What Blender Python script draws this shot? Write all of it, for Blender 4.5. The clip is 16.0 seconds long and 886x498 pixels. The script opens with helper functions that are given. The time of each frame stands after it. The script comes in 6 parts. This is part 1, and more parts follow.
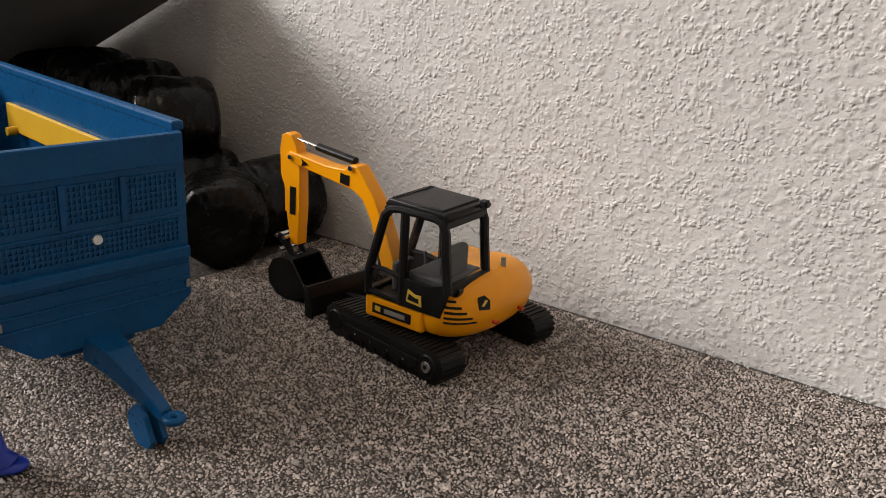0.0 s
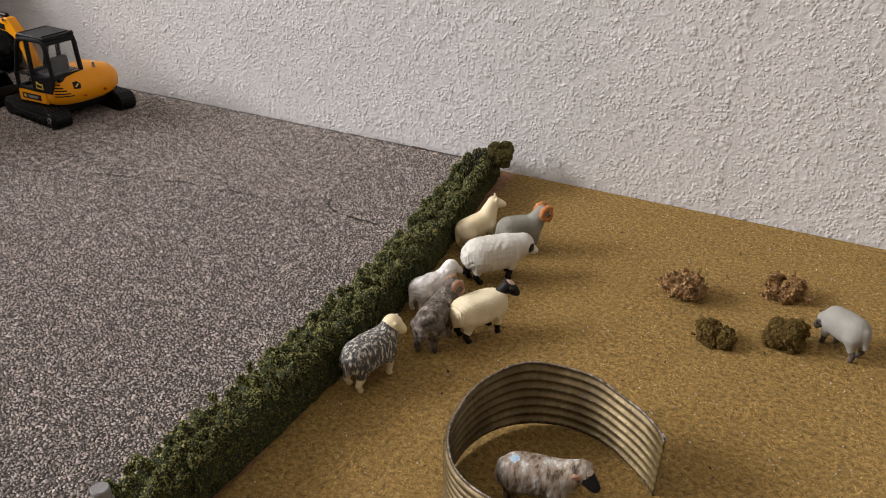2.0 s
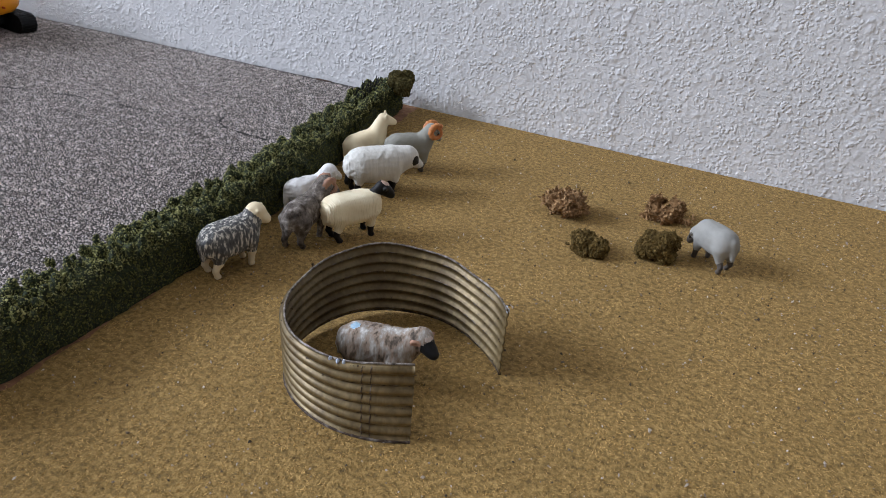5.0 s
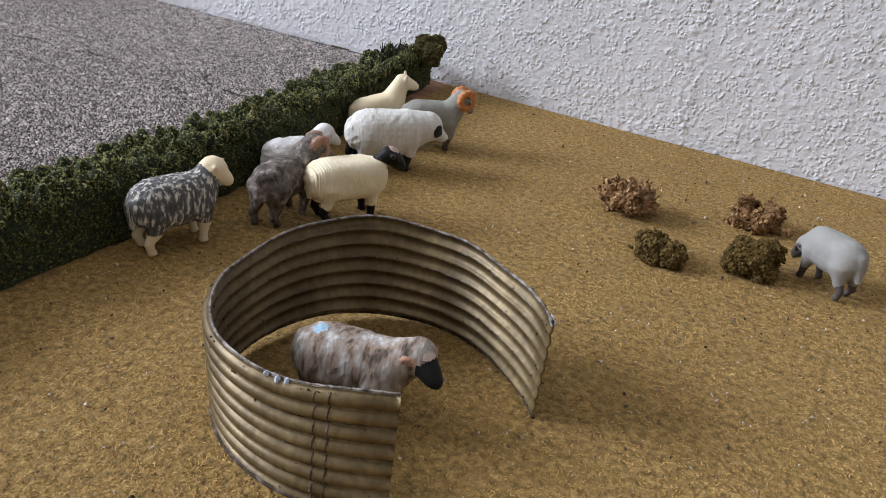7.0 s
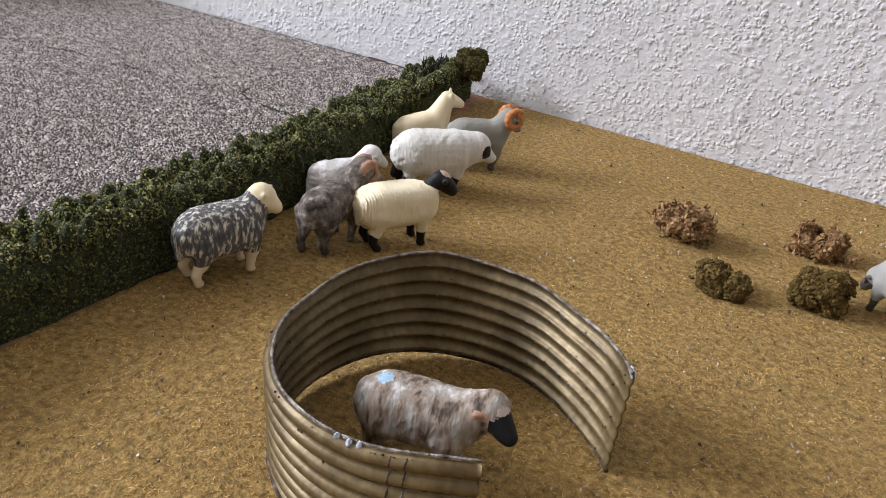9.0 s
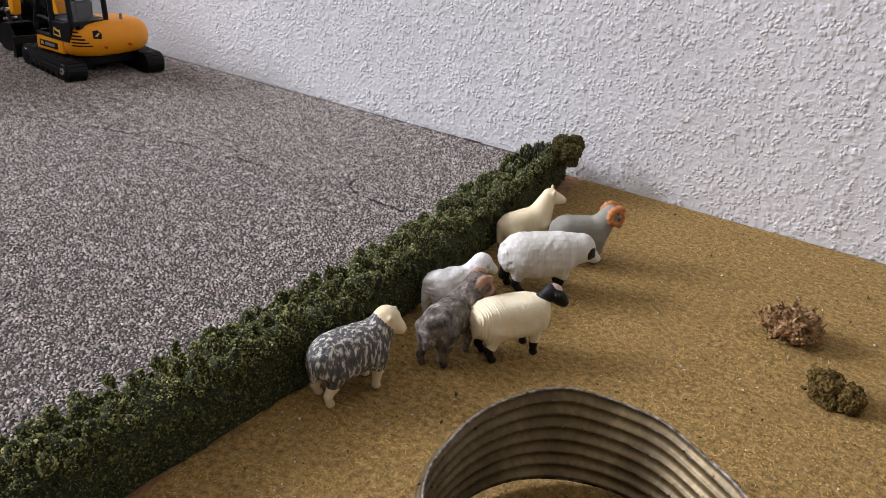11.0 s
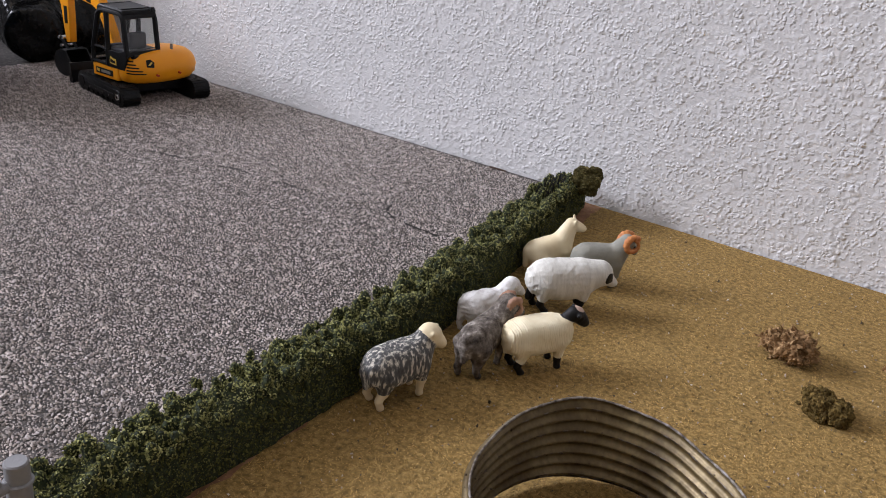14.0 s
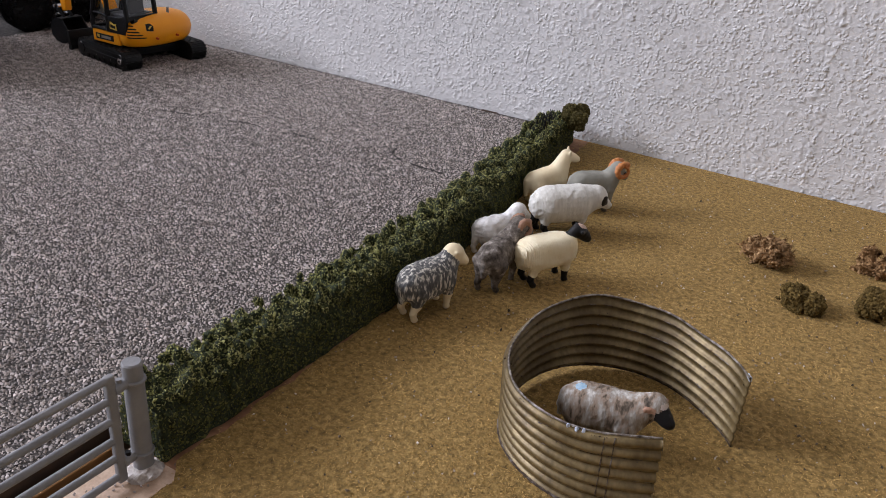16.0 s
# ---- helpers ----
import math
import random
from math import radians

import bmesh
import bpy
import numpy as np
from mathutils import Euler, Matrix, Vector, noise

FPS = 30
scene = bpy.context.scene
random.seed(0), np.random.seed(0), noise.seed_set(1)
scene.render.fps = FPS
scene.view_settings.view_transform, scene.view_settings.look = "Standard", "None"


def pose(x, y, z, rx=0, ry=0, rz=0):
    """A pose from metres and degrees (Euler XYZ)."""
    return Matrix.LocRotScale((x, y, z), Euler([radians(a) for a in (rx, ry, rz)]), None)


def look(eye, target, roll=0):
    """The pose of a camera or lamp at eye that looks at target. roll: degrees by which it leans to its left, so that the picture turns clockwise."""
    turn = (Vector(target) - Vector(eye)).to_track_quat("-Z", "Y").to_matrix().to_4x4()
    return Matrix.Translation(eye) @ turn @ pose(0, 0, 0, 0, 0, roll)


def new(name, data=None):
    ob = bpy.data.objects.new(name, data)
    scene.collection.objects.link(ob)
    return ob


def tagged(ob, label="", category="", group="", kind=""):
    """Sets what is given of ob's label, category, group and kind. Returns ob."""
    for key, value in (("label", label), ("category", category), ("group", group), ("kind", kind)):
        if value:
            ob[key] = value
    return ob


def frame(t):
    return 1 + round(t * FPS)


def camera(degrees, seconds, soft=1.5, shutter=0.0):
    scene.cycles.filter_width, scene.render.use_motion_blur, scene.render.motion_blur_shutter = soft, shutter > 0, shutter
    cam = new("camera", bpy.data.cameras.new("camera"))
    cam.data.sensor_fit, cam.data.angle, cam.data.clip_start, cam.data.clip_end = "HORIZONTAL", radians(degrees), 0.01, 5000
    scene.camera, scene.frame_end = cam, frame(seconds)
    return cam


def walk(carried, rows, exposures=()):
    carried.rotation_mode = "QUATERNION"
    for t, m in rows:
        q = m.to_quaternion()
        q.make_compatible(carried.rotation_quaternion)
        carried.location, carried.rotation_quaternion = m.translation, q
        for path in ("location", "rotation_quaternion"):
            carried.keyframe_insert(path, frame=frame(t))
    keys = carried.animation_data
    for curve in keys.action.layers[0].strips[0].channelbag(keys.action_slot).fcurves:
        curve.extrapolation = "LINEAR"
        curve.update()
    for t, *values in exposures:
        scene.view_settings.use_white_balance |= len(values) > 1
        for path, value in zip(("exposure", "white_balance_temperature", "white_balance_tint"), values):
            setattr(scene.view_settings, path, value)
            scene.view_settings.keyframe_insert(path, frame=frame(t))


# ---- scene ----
cam = camera(54.82, 16.0, soft=0.5, shutter=0.025)
PATH = [
    (0, (0.0252, 0.0148, 0.1656), (-0.514, 0.7911, -0.1611), 3.37),
    (0.5, (0.1347, -0.0236, 0.1963), (-0.401, 0.7451, -0.1531), 2.51),
    (1, (0.2665, -0.0729, 0.2373), (-0.2289, 0.6987, -0.1618), 2.47),
    (1.5, (0.3363, -0.1511, 0.2214), (-0.0988, 0.6438, -0.2015), 2.27),
    (2, (0.4057, -0.1617, 0.235), (0.0092, 0.6294, -0.2307), 1.07),
    (2.5, (0.4884, -0.2182, 0.299), (0.1404, 0.5874, -0.1805), 0.38),
    (3, (0.5462, -0.2737, 0.3588), (0.2264, 0.5264, -0.1488), 0.34),
    (3.5, (0.5599, -0.2983, 0.324), (0.2384, 0.4952, -0.1927), 1.28),
    (4, (0.5522, -0.267, 0.2657), (0.2146, 0.5215, -0.2483), 2.19),
    (4.5, (0.4966, -0.2109, 0.2117), (0.1576, 0.5986, -0.2678), 3.77),
    (5, (0.4513, -0.1595, 0.1873), (0.1018, 0.6586, -0.2694), 4.83),
    (5.2, (0.4394, -0.1378, 0.1727), (0.0803, 0.6808, -0.2755), 5.24),
    (7.3, (0.4173, -0.0764, 0.1271), (0.0277, 0.7377, -0.3034), 7.82),
    (7.5, (0.4151, -0.0778, 0.1293), (0.025, 0.7333, -0.3065), 7.74),
    (8, (0.4156, -0.0764, 0.1232), (0.0249, 0.7312, -0.3185), 8.02),
    (8.5, (0.4158, -0.0691, 0.1205), (0.0229, 0.7389, -0.3186), 8.2),
    (9, (0.4016, -0.0695, 0.1296), (-0.0043, 0.7356, -0.3029), 7.7),
    (9.2, (0.3955, -0.0772, 0.1309), (-0.0192, 0.7266, -0.2955), 7.45),
    (11.3, (0.384, -0.0789, 0.1637), (-0.113, 0.6833, -0.2511), 5.22),
    (11.5, (0.3863, -0.0934, 0.1639), (-0.1199, 0.6578, -0.2598), 5.33),
    (12, (0.3981, -0.1205, 0.1583), (-0.1211, 0.6115, -0.2828), 5.76),
    (12.5, (0.4002, -0.1236, 0.156), (-0.1157, 0.6072, -0.2911), 6.28),
    (13, (0.3966, -0.1186, 0.1584), (-0.1123, 0.6222, -0.28), 6.3),
    (13.5, (0.3935, -0.1192, 0.1676), (-0.1117, 0.6354, -0.2511), 6.01),
    (14, (0.394, -0.1141, 0.1812), (-0.1052, 0.6549, -0.2181), 5.79),
    (14.5, (0.3957, -0.1189, 0.1779), (-0.096, 0.6581, -0.2151), 5.76),
    (15, (0.3987, -0.125, 0.1846), (-0.0884, 0.6526, -0.2129), 5.42),
    (15.5, (0.4026, -0.1287, 0.1849), (-0.0796, 0.6463, -0.2236), 4.84),
    (16, (0.4008, -0.1608, 0.1844), (-0.0572, 0.6108, -0.2571), 3.67),
]
EXPOSURES = [(0.0, -0.28, 7350, 15), (0.5, -0.36, 7150, 14), (1.0, -0.55, 7150, 15), (2.0, -0.35, 7000, 16), (3.0, -0.3, 6150, 15.5), (3.5, -0.27, 6150, 15.5), (5.0, -0.31, 5750, 13),
             (7.4, -0.13, 6050, 15), (8.0, -0.03, 6200, 15), (9.0, 0.02, 6150, 16), (11.5, -0.17, 6250, 18), (13.0, -0.12, 6200, 18.5), (13.6, -0.14, 6150, 18), (14.5, -0.34, 6150, 18.5), (16.0, -0.38, 6150, 19)]
walk(cam, [(t, look(eye, target, roll)) for t, eye, target, roll in PATH], EXPOSURES)

# ---------------------------------------------------------------- light
world = bpy.data.worlds.new("room_light")
scene.world = world
world.use_nodes = True
world.node_tree.nodes["Background"].inputs[0].default_value = (0.75, 0.83, 1.0, 1)
world.node_tree.nodes["Background"].inputs[1].default_value = 0.3

GRASS = -0.0045          # top of the grass board; the gravel board's top is z = 0
WALL = 0.377             # face of the plastered wall


def area_lamp(name, eye, target, sx, sy, power, colour):
    d = bpy.data.lights.new(name, "AREA")
    d.shape, d.size, d.size_y, d.energy, d.color = "RECTANGLE", sx, sy, power, colour
    ob = new(name, d)
    ob.matrix_world = look(eye, target)
    return ob


area_lamp("window_daylight", (-3.58, -1.54, 2.15), (0.2, 0.15, 0.0), 2.5, 1.25, 330, (0.93, 0.96, 1.0))
# Weak warm fill added overhead; no ceiling lamp is known there
area_lamp("added_warm_fill", (0.1, -1.2, 2.71), (0.1, -1.2, 0), 0.3, 0.3, 7, (1.0, 0.86, 0.68))

# ---------------------------------------------------------------- materials


def material(name, colours, rough=0.6, metal=0.0, scale=60.0, bump=0.0, bump_scale=None, spec=0.5, detail=4.0, island=None,
             fine=0.0, broad=None, coat=0.0, stretch=None, transmission=0.0, sheen=0.0):
    """Noise-blended colours with grain; island: how much each loose piece picks its own place on the ramp."""
    m = bpy.data.materials.new(name)
    m.use_nodes = True
    nt = m.node_tree
    p = nt.nodes["Principled BSDF"]
    p.inputs["Roughness"].default_value = rough
    p.inputs["Metallic"].default_value = metal
    p.inputs["Specular IOR Level"].default_value = spec
    p.inputs["Coat Weight"].default_value = coat
    p.inputs["Transmission Weight"].default_value = transmission
    p.inputs["Sheen Weight"].default_value = sheen
    tc = nt.nodes.new("ShaderNodeTexCoord")
    src = tc.outputs["Object"]
    if stretch:
        mp = nt.nodes.new("ShaderNodeMapping")
        mp.inputs["Scale"].default_value = stretch
        nt.links.new(src, mp.inputs["Vector"])
        src = mp.outputs["Vector"]
    n = nt.nodes.new("ShaderNodeTexNoise")
    n.inputs["Scale"].default_value = scale
    n.inputs["Detail"].default_value = detail
    n.inputs["Roughness"].default_value = 0.6
    nt.links.new(src, n.inputs["Vector"])
    fac = n.outputs["Fac"]
    if island:
        g = nt.nodes.new("ShaderNodeNewGeometry")
        mix = nt.nodes.new("ShaderNodeMix")
        mix.inputs[0].default_value = island
        nt.links.new(fac, mix.inputs[2])
        nt.links.new(g.outputs["Random Per Island"], mix.inputs[3])
        fac = mix.outputs[0]
    r = nt.nodes.new("ShaderNodeValToRGB")
    els = r.color_ramp.elements
    lo, hi = (0.0, 1.0) if island else (0.3, 0.7)
    k = len(colours)
    while len(els) < k:
        els.new(0.5)
    for i, c in enumerate(colours):
        els[i].position = lo + (hi - lo) * i / max(1, k - 1)
        els[i].color = (*c, 1)
    nt.links.new(fac, r.inputs[0])
    out = r.outputs[0]
    if broad:
        nw = nt.nodes.new("ShaderNodeTexNoise")
        nw.inputs["Scale"].default_value = broad[0]
        nw.inputs["Detail"].default_value = 3
        nt.links.new(tc.outputs["Object"], nw.inputs["Vector"])
        mw = nt.nodes.new("ShaderNodeMapRange")
        mw.inputs[1].default_value, mw.inputs[2].default_value = 0.32, 0.68
        mw.inputs[3].default_value, mw.inputs[4].default_value = 1 - broad[1], 1 + broad[1]
        nt.links.new(nw.outputs["Fac"], mw.inputs[0])
        mb = nt.nodes.new("ShaderNodeMix")
        mb.data_type, mb.blend_type = "RGBA", "MULTIPLY"
        mb.inputs[0].default_value = 1
        nt.links.new(out, mb.inputs[6])
        nt.links.new(mw.outputs[0], mb.inputs[7])
        out = mb.outputs[2]
    if fine:
        n2 = nt.nodes.new("ShaderNodeTexNoise")
        n2.inputs["Scale"].default_value = scale * 9
        n2.inputs["Detail"].default_value = 2
        nt.links.new(src, n2.inputs["Vector"])
        mr = nt.nodes.new("ShaderNodeMapRange")
        mr.inputs[1].default_value, mr.inputs[2].default_value = 0.3, 0.7
        mr.inputs[3].default_value, mr.inputs[4].default_value = 1 - fine, 1 + fine
        nt.links.new(n2.outputs["Fac"], mr.inputs[0])
        mm = nt.nodes.new("ShaderNodeMix")
        mm.data_type, mm.blend_type = "RGBA", "MULTIPLY"
        mm.inputs[0].default_value = 1
        nt.links.new(out, mm.inputs[6])
        nt.links.new(mr.outputs[0], mm.inputs[7])
        out = mm.outputs[2]
    nt.links.new(out, p.inputs["Base Color"])
    if bump:
        nb = nt.nodes.new("ShaderNodeTexNoise")
        nb.inputs["Scale"].default_value = bump_scale or scale * 4
        nb.inputs["Detail"].default_value = 3
        nt.links.new(src, nb.inputs["Vector"])
        b = nt.nodes.new("ShaderNodeBump")
        b.inputs["Strength"].default_value = bump
        b.inputs["Distance"].default_value = 0.001
        nt.links.new(nb.outputs["Fac"], b.inputs["Height"])
        nt.links.new(b.outputs[0], p.inputs["Normal"])
        rr = nt.nodes.new("ShaderNodeMapRange")
        rr.inputs[3].default_value, rr.inputs[4].default_value = max(0, rough - 0.1), min(1, rough + 0.1)
        nt.links.new(nb.outputs["Fac"], rr.inputs[0])
        nt.links.new(rr.outputs[0], p.inputs["Roughness"])
    return m


PLASTER = material("white_plaster", [(0.62, 0.615, 0.61), (0.68, 0.675, 0.67)], 0.75, scale=9, bump=0.55, bump_scale=620, fine=0.03)
# splatter plaster: small rounded dabs, crowded and uneven, over the modelled relief
_pt = PLASTER.node_tree
_ptc = _pt.nodes.new("ShaderNodeTexCoord")
_warp = _pt.nodes.new("ShaderNodeTexNoise")
_warp.inputs["Scale"].default_value, _warp.inputs["Detail"].default_value = 300, 2
_bend = _pt.nodes.new("ShaderNodeMix")
_bend.data_type, _bend.blend_type = "RGBA", "LINEAR_LIGHT"
_bend.inputs[0].default_value = 0.0016
_cells = _pt.nodes.new("ShaderNodeTexVoronoi")
_cells.feature = "SMOOTH_F1"
_cells.inputs["Scale"].default_value, _cells.inputs["Smoothness"].default_value = 430, 0.25
_dome = _pt.nodes.new("ShaderNodeMapRange")
_dome.interpolation_type = "SMOOTHSTEP"
_dome.inputs[1].default_value, _dome.inputs[2].default_value = 0.62, 0.12
_thin = _pt.nodes.new("ShaderNodeTexNoise")
_thin.inputs["Scale"].default_value, _thin.inputs["Detail"].default_value = 150, 3
_keep = _pt.nodes.new("ShaderNodeMapRange")
_keep.inputs[1].default_value, _keep.inputs[2].default_value = 0.38, 0.62
_keep.inputs[3].default_value, _keep.inputs[4].default_value = 0.2, 1.0
_tall = _pt.nodes.new("ShaderNodeMath")
_tall.operation = "MULTIPLY"
_grain = _pt.nodes.new("ShaderNodeTexNoise")
_grain.inputs["Scale"].default_value, _grain.inputs["Detail"].default_value = 1100, 2
_sum = _pt.nodes.new("ShaderNodeMath")
_sum.operation = "MULTIPLY_ADD"
_sum.inputs[1].default_value = 0.2
_bump = _pt.nodes.new("ShaderNodeBump")
_bump.inputs["Strength"].default_value, _bump.inputs["Distance"].default_value = 0.75, 0.0007
for _n in (_warp, _thin, _grain):
    _pt.links.new(_ptc.outputs["Object"], _n.inputs["Vector"])
_pt.links.new(_ptc.outputs["Object"], _bend.inputs[6])
_pt.links.new(_warp.outputs["Color"], _bend.inputs[7])
_pt.links.new(_bend.outputs[2], _cells.inputs["Vector"])
_pt.links.new(_cells.outputs["Distance"], _dome.inputs[0])
_pt.links.new(_thin.outputs["Fac"], _keep.inputs[0])
_pt.links.new(_dome.outputs[0], _tall.inputs[0])
_pt.links.new(_keep.outputs[0], _tall.inputs[1])
_pt.links.new(_grain.outputs["Fac"], _sum.inputs[0])
_pt.links.new(_tall.outputs[0], _sum.inputs[2])
_pt.links.new(_sum.outputs[0], _bump.inputs["Height"])
_pt.links.new(_bump.outputs[0], _pt.nodes["Principled BSDF"].inputs["Normal"])
GRIT_BED = material("gravel_bed", [(0.02, 0.017, 0.015), (0.058, 0.051, 0.046), (0.15, 0.133, 0.122)], 0.9, scale=420, bump=1.0, bump_scale=700)
GRIT = material("gravel_chips", [(0.03, 0.026, 0.023), (0.16, 0.137, 0.12), (0.32, 0.277, 0.246), (0.41, 0.363, 0.338), (0.53, 0.465, 0.42), (0.5, 0.455, 0.444), (0.88, 0.8, 0.735)], 0.8, scale=190, island=0.72, bump=0.2, bump_scale=1500, broad=(190, 0.36))
TURF = material("turf_mat", [(0.1302, 0.0809, 0.0205), (0.279, 0.1748, 0.0484), (0.4371, 0.2837, 0.0911)], 0.95, scale=420, bump=0.8, bump_scale=900, fine=0.25)
FLOCK = material("turf_fibres", [(0.0837, 0.0502, 0.0149), (0.2883, 0.1767, 0.0512), (0.4929, 0.3134, 0.1023), (0.6138, 0.4064, 0.1535), (0.744, 0.5487, 0.2604)], 0.9, scale=420, island=0.5, spec=0.2, broad=(90, 0.22))
PEBBLE = material("pale_grit", [(0.02, 0.016, 0.01), (0.1, 0.07, 0.04), (0.36, 0.29, 0.23), (0.52, 0.45, 0.38), (0.8, 0.72, 0.62)], 0.8, scale=30, island=0.9)
SOIL = material("brown_board", [(0.12, 0.055, 0.026), (0.26, 0.125, 0.062), (0.42, 0.235, 0.125)], 0.85, scale=90, bump=0.4)
PALEBOARD = material("pale_board", [(0.36, 0.24, 0.16), (0.52, 0.37, 0.265), (0.62, 0.47, 0.36)], 0.8, scale=120, bump=0.3, fine=0.08)
BATTEN = material("batten_wood", [(0.22, 0.1, 0.03), (0.36, 0.18, 0.06)], 0.7, scale=60, bump=0.2, stretch=(4, 0.4, 4))
GLUE = material("pale_glue", [(0.36, 0.3, 0.26), (0.52, 0.47, 0.43), (0.66, 0.61, 0.57)], 0.7, scale=500, bump=0.7, bump_scale=900)
WOODEDGE = material("dark_board_edge", [(0.05, 0.03, 0.02), (0.1, 0.06, 0.035)], 0.8, scale=80, bump=0.3)
DARKGAP = material("dark_gap", [(0.008, 0.007, 0.006), (0.03, 0.026, 0.022)], 0.9, scale=400)
# Core near-black: the shade in gaps between sprigs is put into its colour
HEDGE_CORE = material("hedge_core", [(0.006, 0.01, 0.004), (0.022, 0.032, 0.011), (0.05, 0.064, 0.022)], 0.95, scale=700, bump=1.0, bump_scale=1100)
# Top sprigs: yellow-green tips, with light from above put into the paler colour
HEDGE_LIT_TIP = material("hedge_lit_tip_leaf", [(0.0291, 0.0325, 0.0112), (0.1288, 0.1355, 0.0426), (0.3024, 0.3002, 0.1098), (0.6272, 0.5992, 0.2688)], 0.9, scale=90, island=0.65, spec=0.25)
# Side leaves: the same foam, its shade put into a darker colour
HEDGE_SIDE_SHADE = material("hedge_side_shade_leaf", [(0.0242, 0.0275, 0.0088), (0.0968, 0.1023, 0.0308), (0.264, 0.2552, 0.0858)], 0.9, scale=60, island=0.6, spec=0.2)
BUSHEND = material("brown_bush", [(0.03, 0.028, 0.01), (0.09, 0.076, 0.026), (0.19, 0.155, 0.055)], 0.9, scale=300, island=0.5, spec=0.2)
IRON = material("galvanised_iron", [(0.085, 0.056, 0.022), (0.155, 0.111, 0.047), (0.235, 0.178, 0.086)], 0.46, metal=0.4, scale=70, bump=0.1, bump_scale=900, fine=0.22, stretch=(1, 1, 0.4))
RUST = material("rusty_rim", [(0.025, 0.016, 0.01), (0.07, 0.045, 0.028), (0.3, 0.27, 0.24)], 0.7, metal=0.3, scale=260, bump=0.6)
RIM = material("chipped_rim", [(0.03, 0.02, 0.012), (0.2, 0.17, 0.14), (0.46, 0.43, 0.4)], 0.6, metal=0.3, scale=420, bump=0.6)
PAINTDAB = material("pale_blue_dab", [(0.35, 0.42, 0.55), (0.62, 0.68, 0.78)], 0.6, scale=300)
GREY_PLASTIC = material("grey_plastic", [(0.2, 0.2, 0.205), (0.27, 0.27, 0.275)], 0.5, scale=120, bump=0.15, bump_scale=900)
BLUE = material("blue_enamel", [(0.0005, 0.06, 0.17), (0.001, 0.078, 0.215)], 0.3, scale=60, bump=0.06, bump_scale=500, spec=0.2)
BLUE2 = material("bright_blue_plastic", [(0.008, 0.03, 0.3), (0.012, 0.045, 0.4)], 0.35, scale=80)
YELLOW = material("trailer_yellow", [(0.62, 0.34, 0.012), (0.7, 0.42, 0.02)], 0.45, scale=60)
ORANGE = material("machine_yellow", [(0.9, 0.33, 0.003), (0.94, 0.37, 0.004)], 0.36, scale=40, bump=0.05, bump_scale=400, spec=0.35)
BLACK = material("black_plastic", [(0.004, 0.004, 0.0045), (0.009, 0.009, 0.01)], 0.4, scale=150, bump=0.12, bump_scale=900, spec=0.22)
RUBBER = material("black_rubber", [(0.004, 0.004, 0.004), (0.009, 0.009, 0.009)], 0.5, scale=200, bump=0.2, bump_scale=1200, spec=0.25)
CHROME = material("bright_steel", [(0.55, 0.55, 0.56), (0.7, 0.7, 0.7)], 0.22, metal=1.0, scale=100)
DECAL = material("decal_yellow", [(0.65, 0.42, 0.05), (0.7, 0.47, 0.07)], 0.5, scale=100)
DECALGREY = material("decal_grey", [(0.2, 0.19, 0.18), (0.28, 0.27, 0.25)], 0.5, scale=100)
RED = material("red_lens", [(0.5, 0.03, 0.01), (0.55, 0.05, 0.015)], 0.4, scale=100)
SEAT = material("seat_grey", [(0.03, 0.03, 0.035), (0.05, 0.05, 0.056)], 0.7, scale=200, bump=0.2)
WRAP = material("black_wrap", [(0.002, 0.002, 0.002), (0.004, 0.004, 0.004)], 0.26, scale=40, bump=0.7, bump_scale=160, spec=0.22)
DARKPANEL = material("dark_grey_board", [(0.1, 0.097, 0.088), (0.14, 0.136, 0.122)], 0.6, scale=30, bump=0.1)
CARPET = material("floor_grey", [(0.07, 0.065, 0.06), (0.12, 0.11, 0.1)], 0.9, scale=40, bump=0.3)
ROOMWALL = material("room_wall_paint", [(0.22, 0.2, 0.18), (0.27, 0.25, 0.225)], 0.8, scale=6, bump=0.1, bump_scale=300)
CEILING = material("ceiling_paint", [(0.5, 0.49, 0.47), (0.56, 0.55, 0.53)], 0.85, scale=6)
WHITE_PAINT = material("white_gloss", [(0.72, 0.72, 0.7), (0.78, 0.78, 0.76)], 0.35, scale=20)
HAY = material("green_fodder", [(0.06, 0.046, 0.014), (0.24, 0.194, 0.066), (0.43, 0.355, 0.145)], 0.95, scale=120, island=0.6, spec=0.2)
LICHEN = material("olive_lichen", [(0.028, 0.018, 0.005), (0.1, 0.066, 0.018), (0.23, 0.155, 0.048)], 0.95, scale=300, island=0.55, spec=0.2)
LICHEN_BROWN = material("brown_lichen", [(0.07, 0.037, 0.015), (0.29, 0.172, 0.078), (0.6, 0.4, 0.205)], 0.95, scale=300, island=0.55, spec=0.2)
LICHEN_RED = material("rust_lichen", [(0.04, 0.021, 0.009), (0.23, 0.13, 0.055), (0.56, 0.365, 0.18)], 0.95, scale=160, island=0.45, spec=0.2)

GLASS = bpy.data.materials.new("clear_pane")
GLASS.use_nodes = True
_nt = GLASS.node_tree
_nt.nodes.clear()
_tr, _gl = _nt.nodes.new("ShaderNodeBsdfTransparent"), _nt.nodes.new("ShaderNodeBsdfGlossy")
_tr.inputs[0].default_value = (0.95, 0.96, 0.955, 1)
_gl.inputs["Roughness"].default_value = 0.08
_mx, _mo = _nt.nodes.new("ShaderNodeMixShader"), _nt.nodes.new("ShaderNodeOutputMaterial")
_mx.inputs[0].default_value = 0.06
_nt.links.new(_tr.outputs[0], _mx.inputs[1])
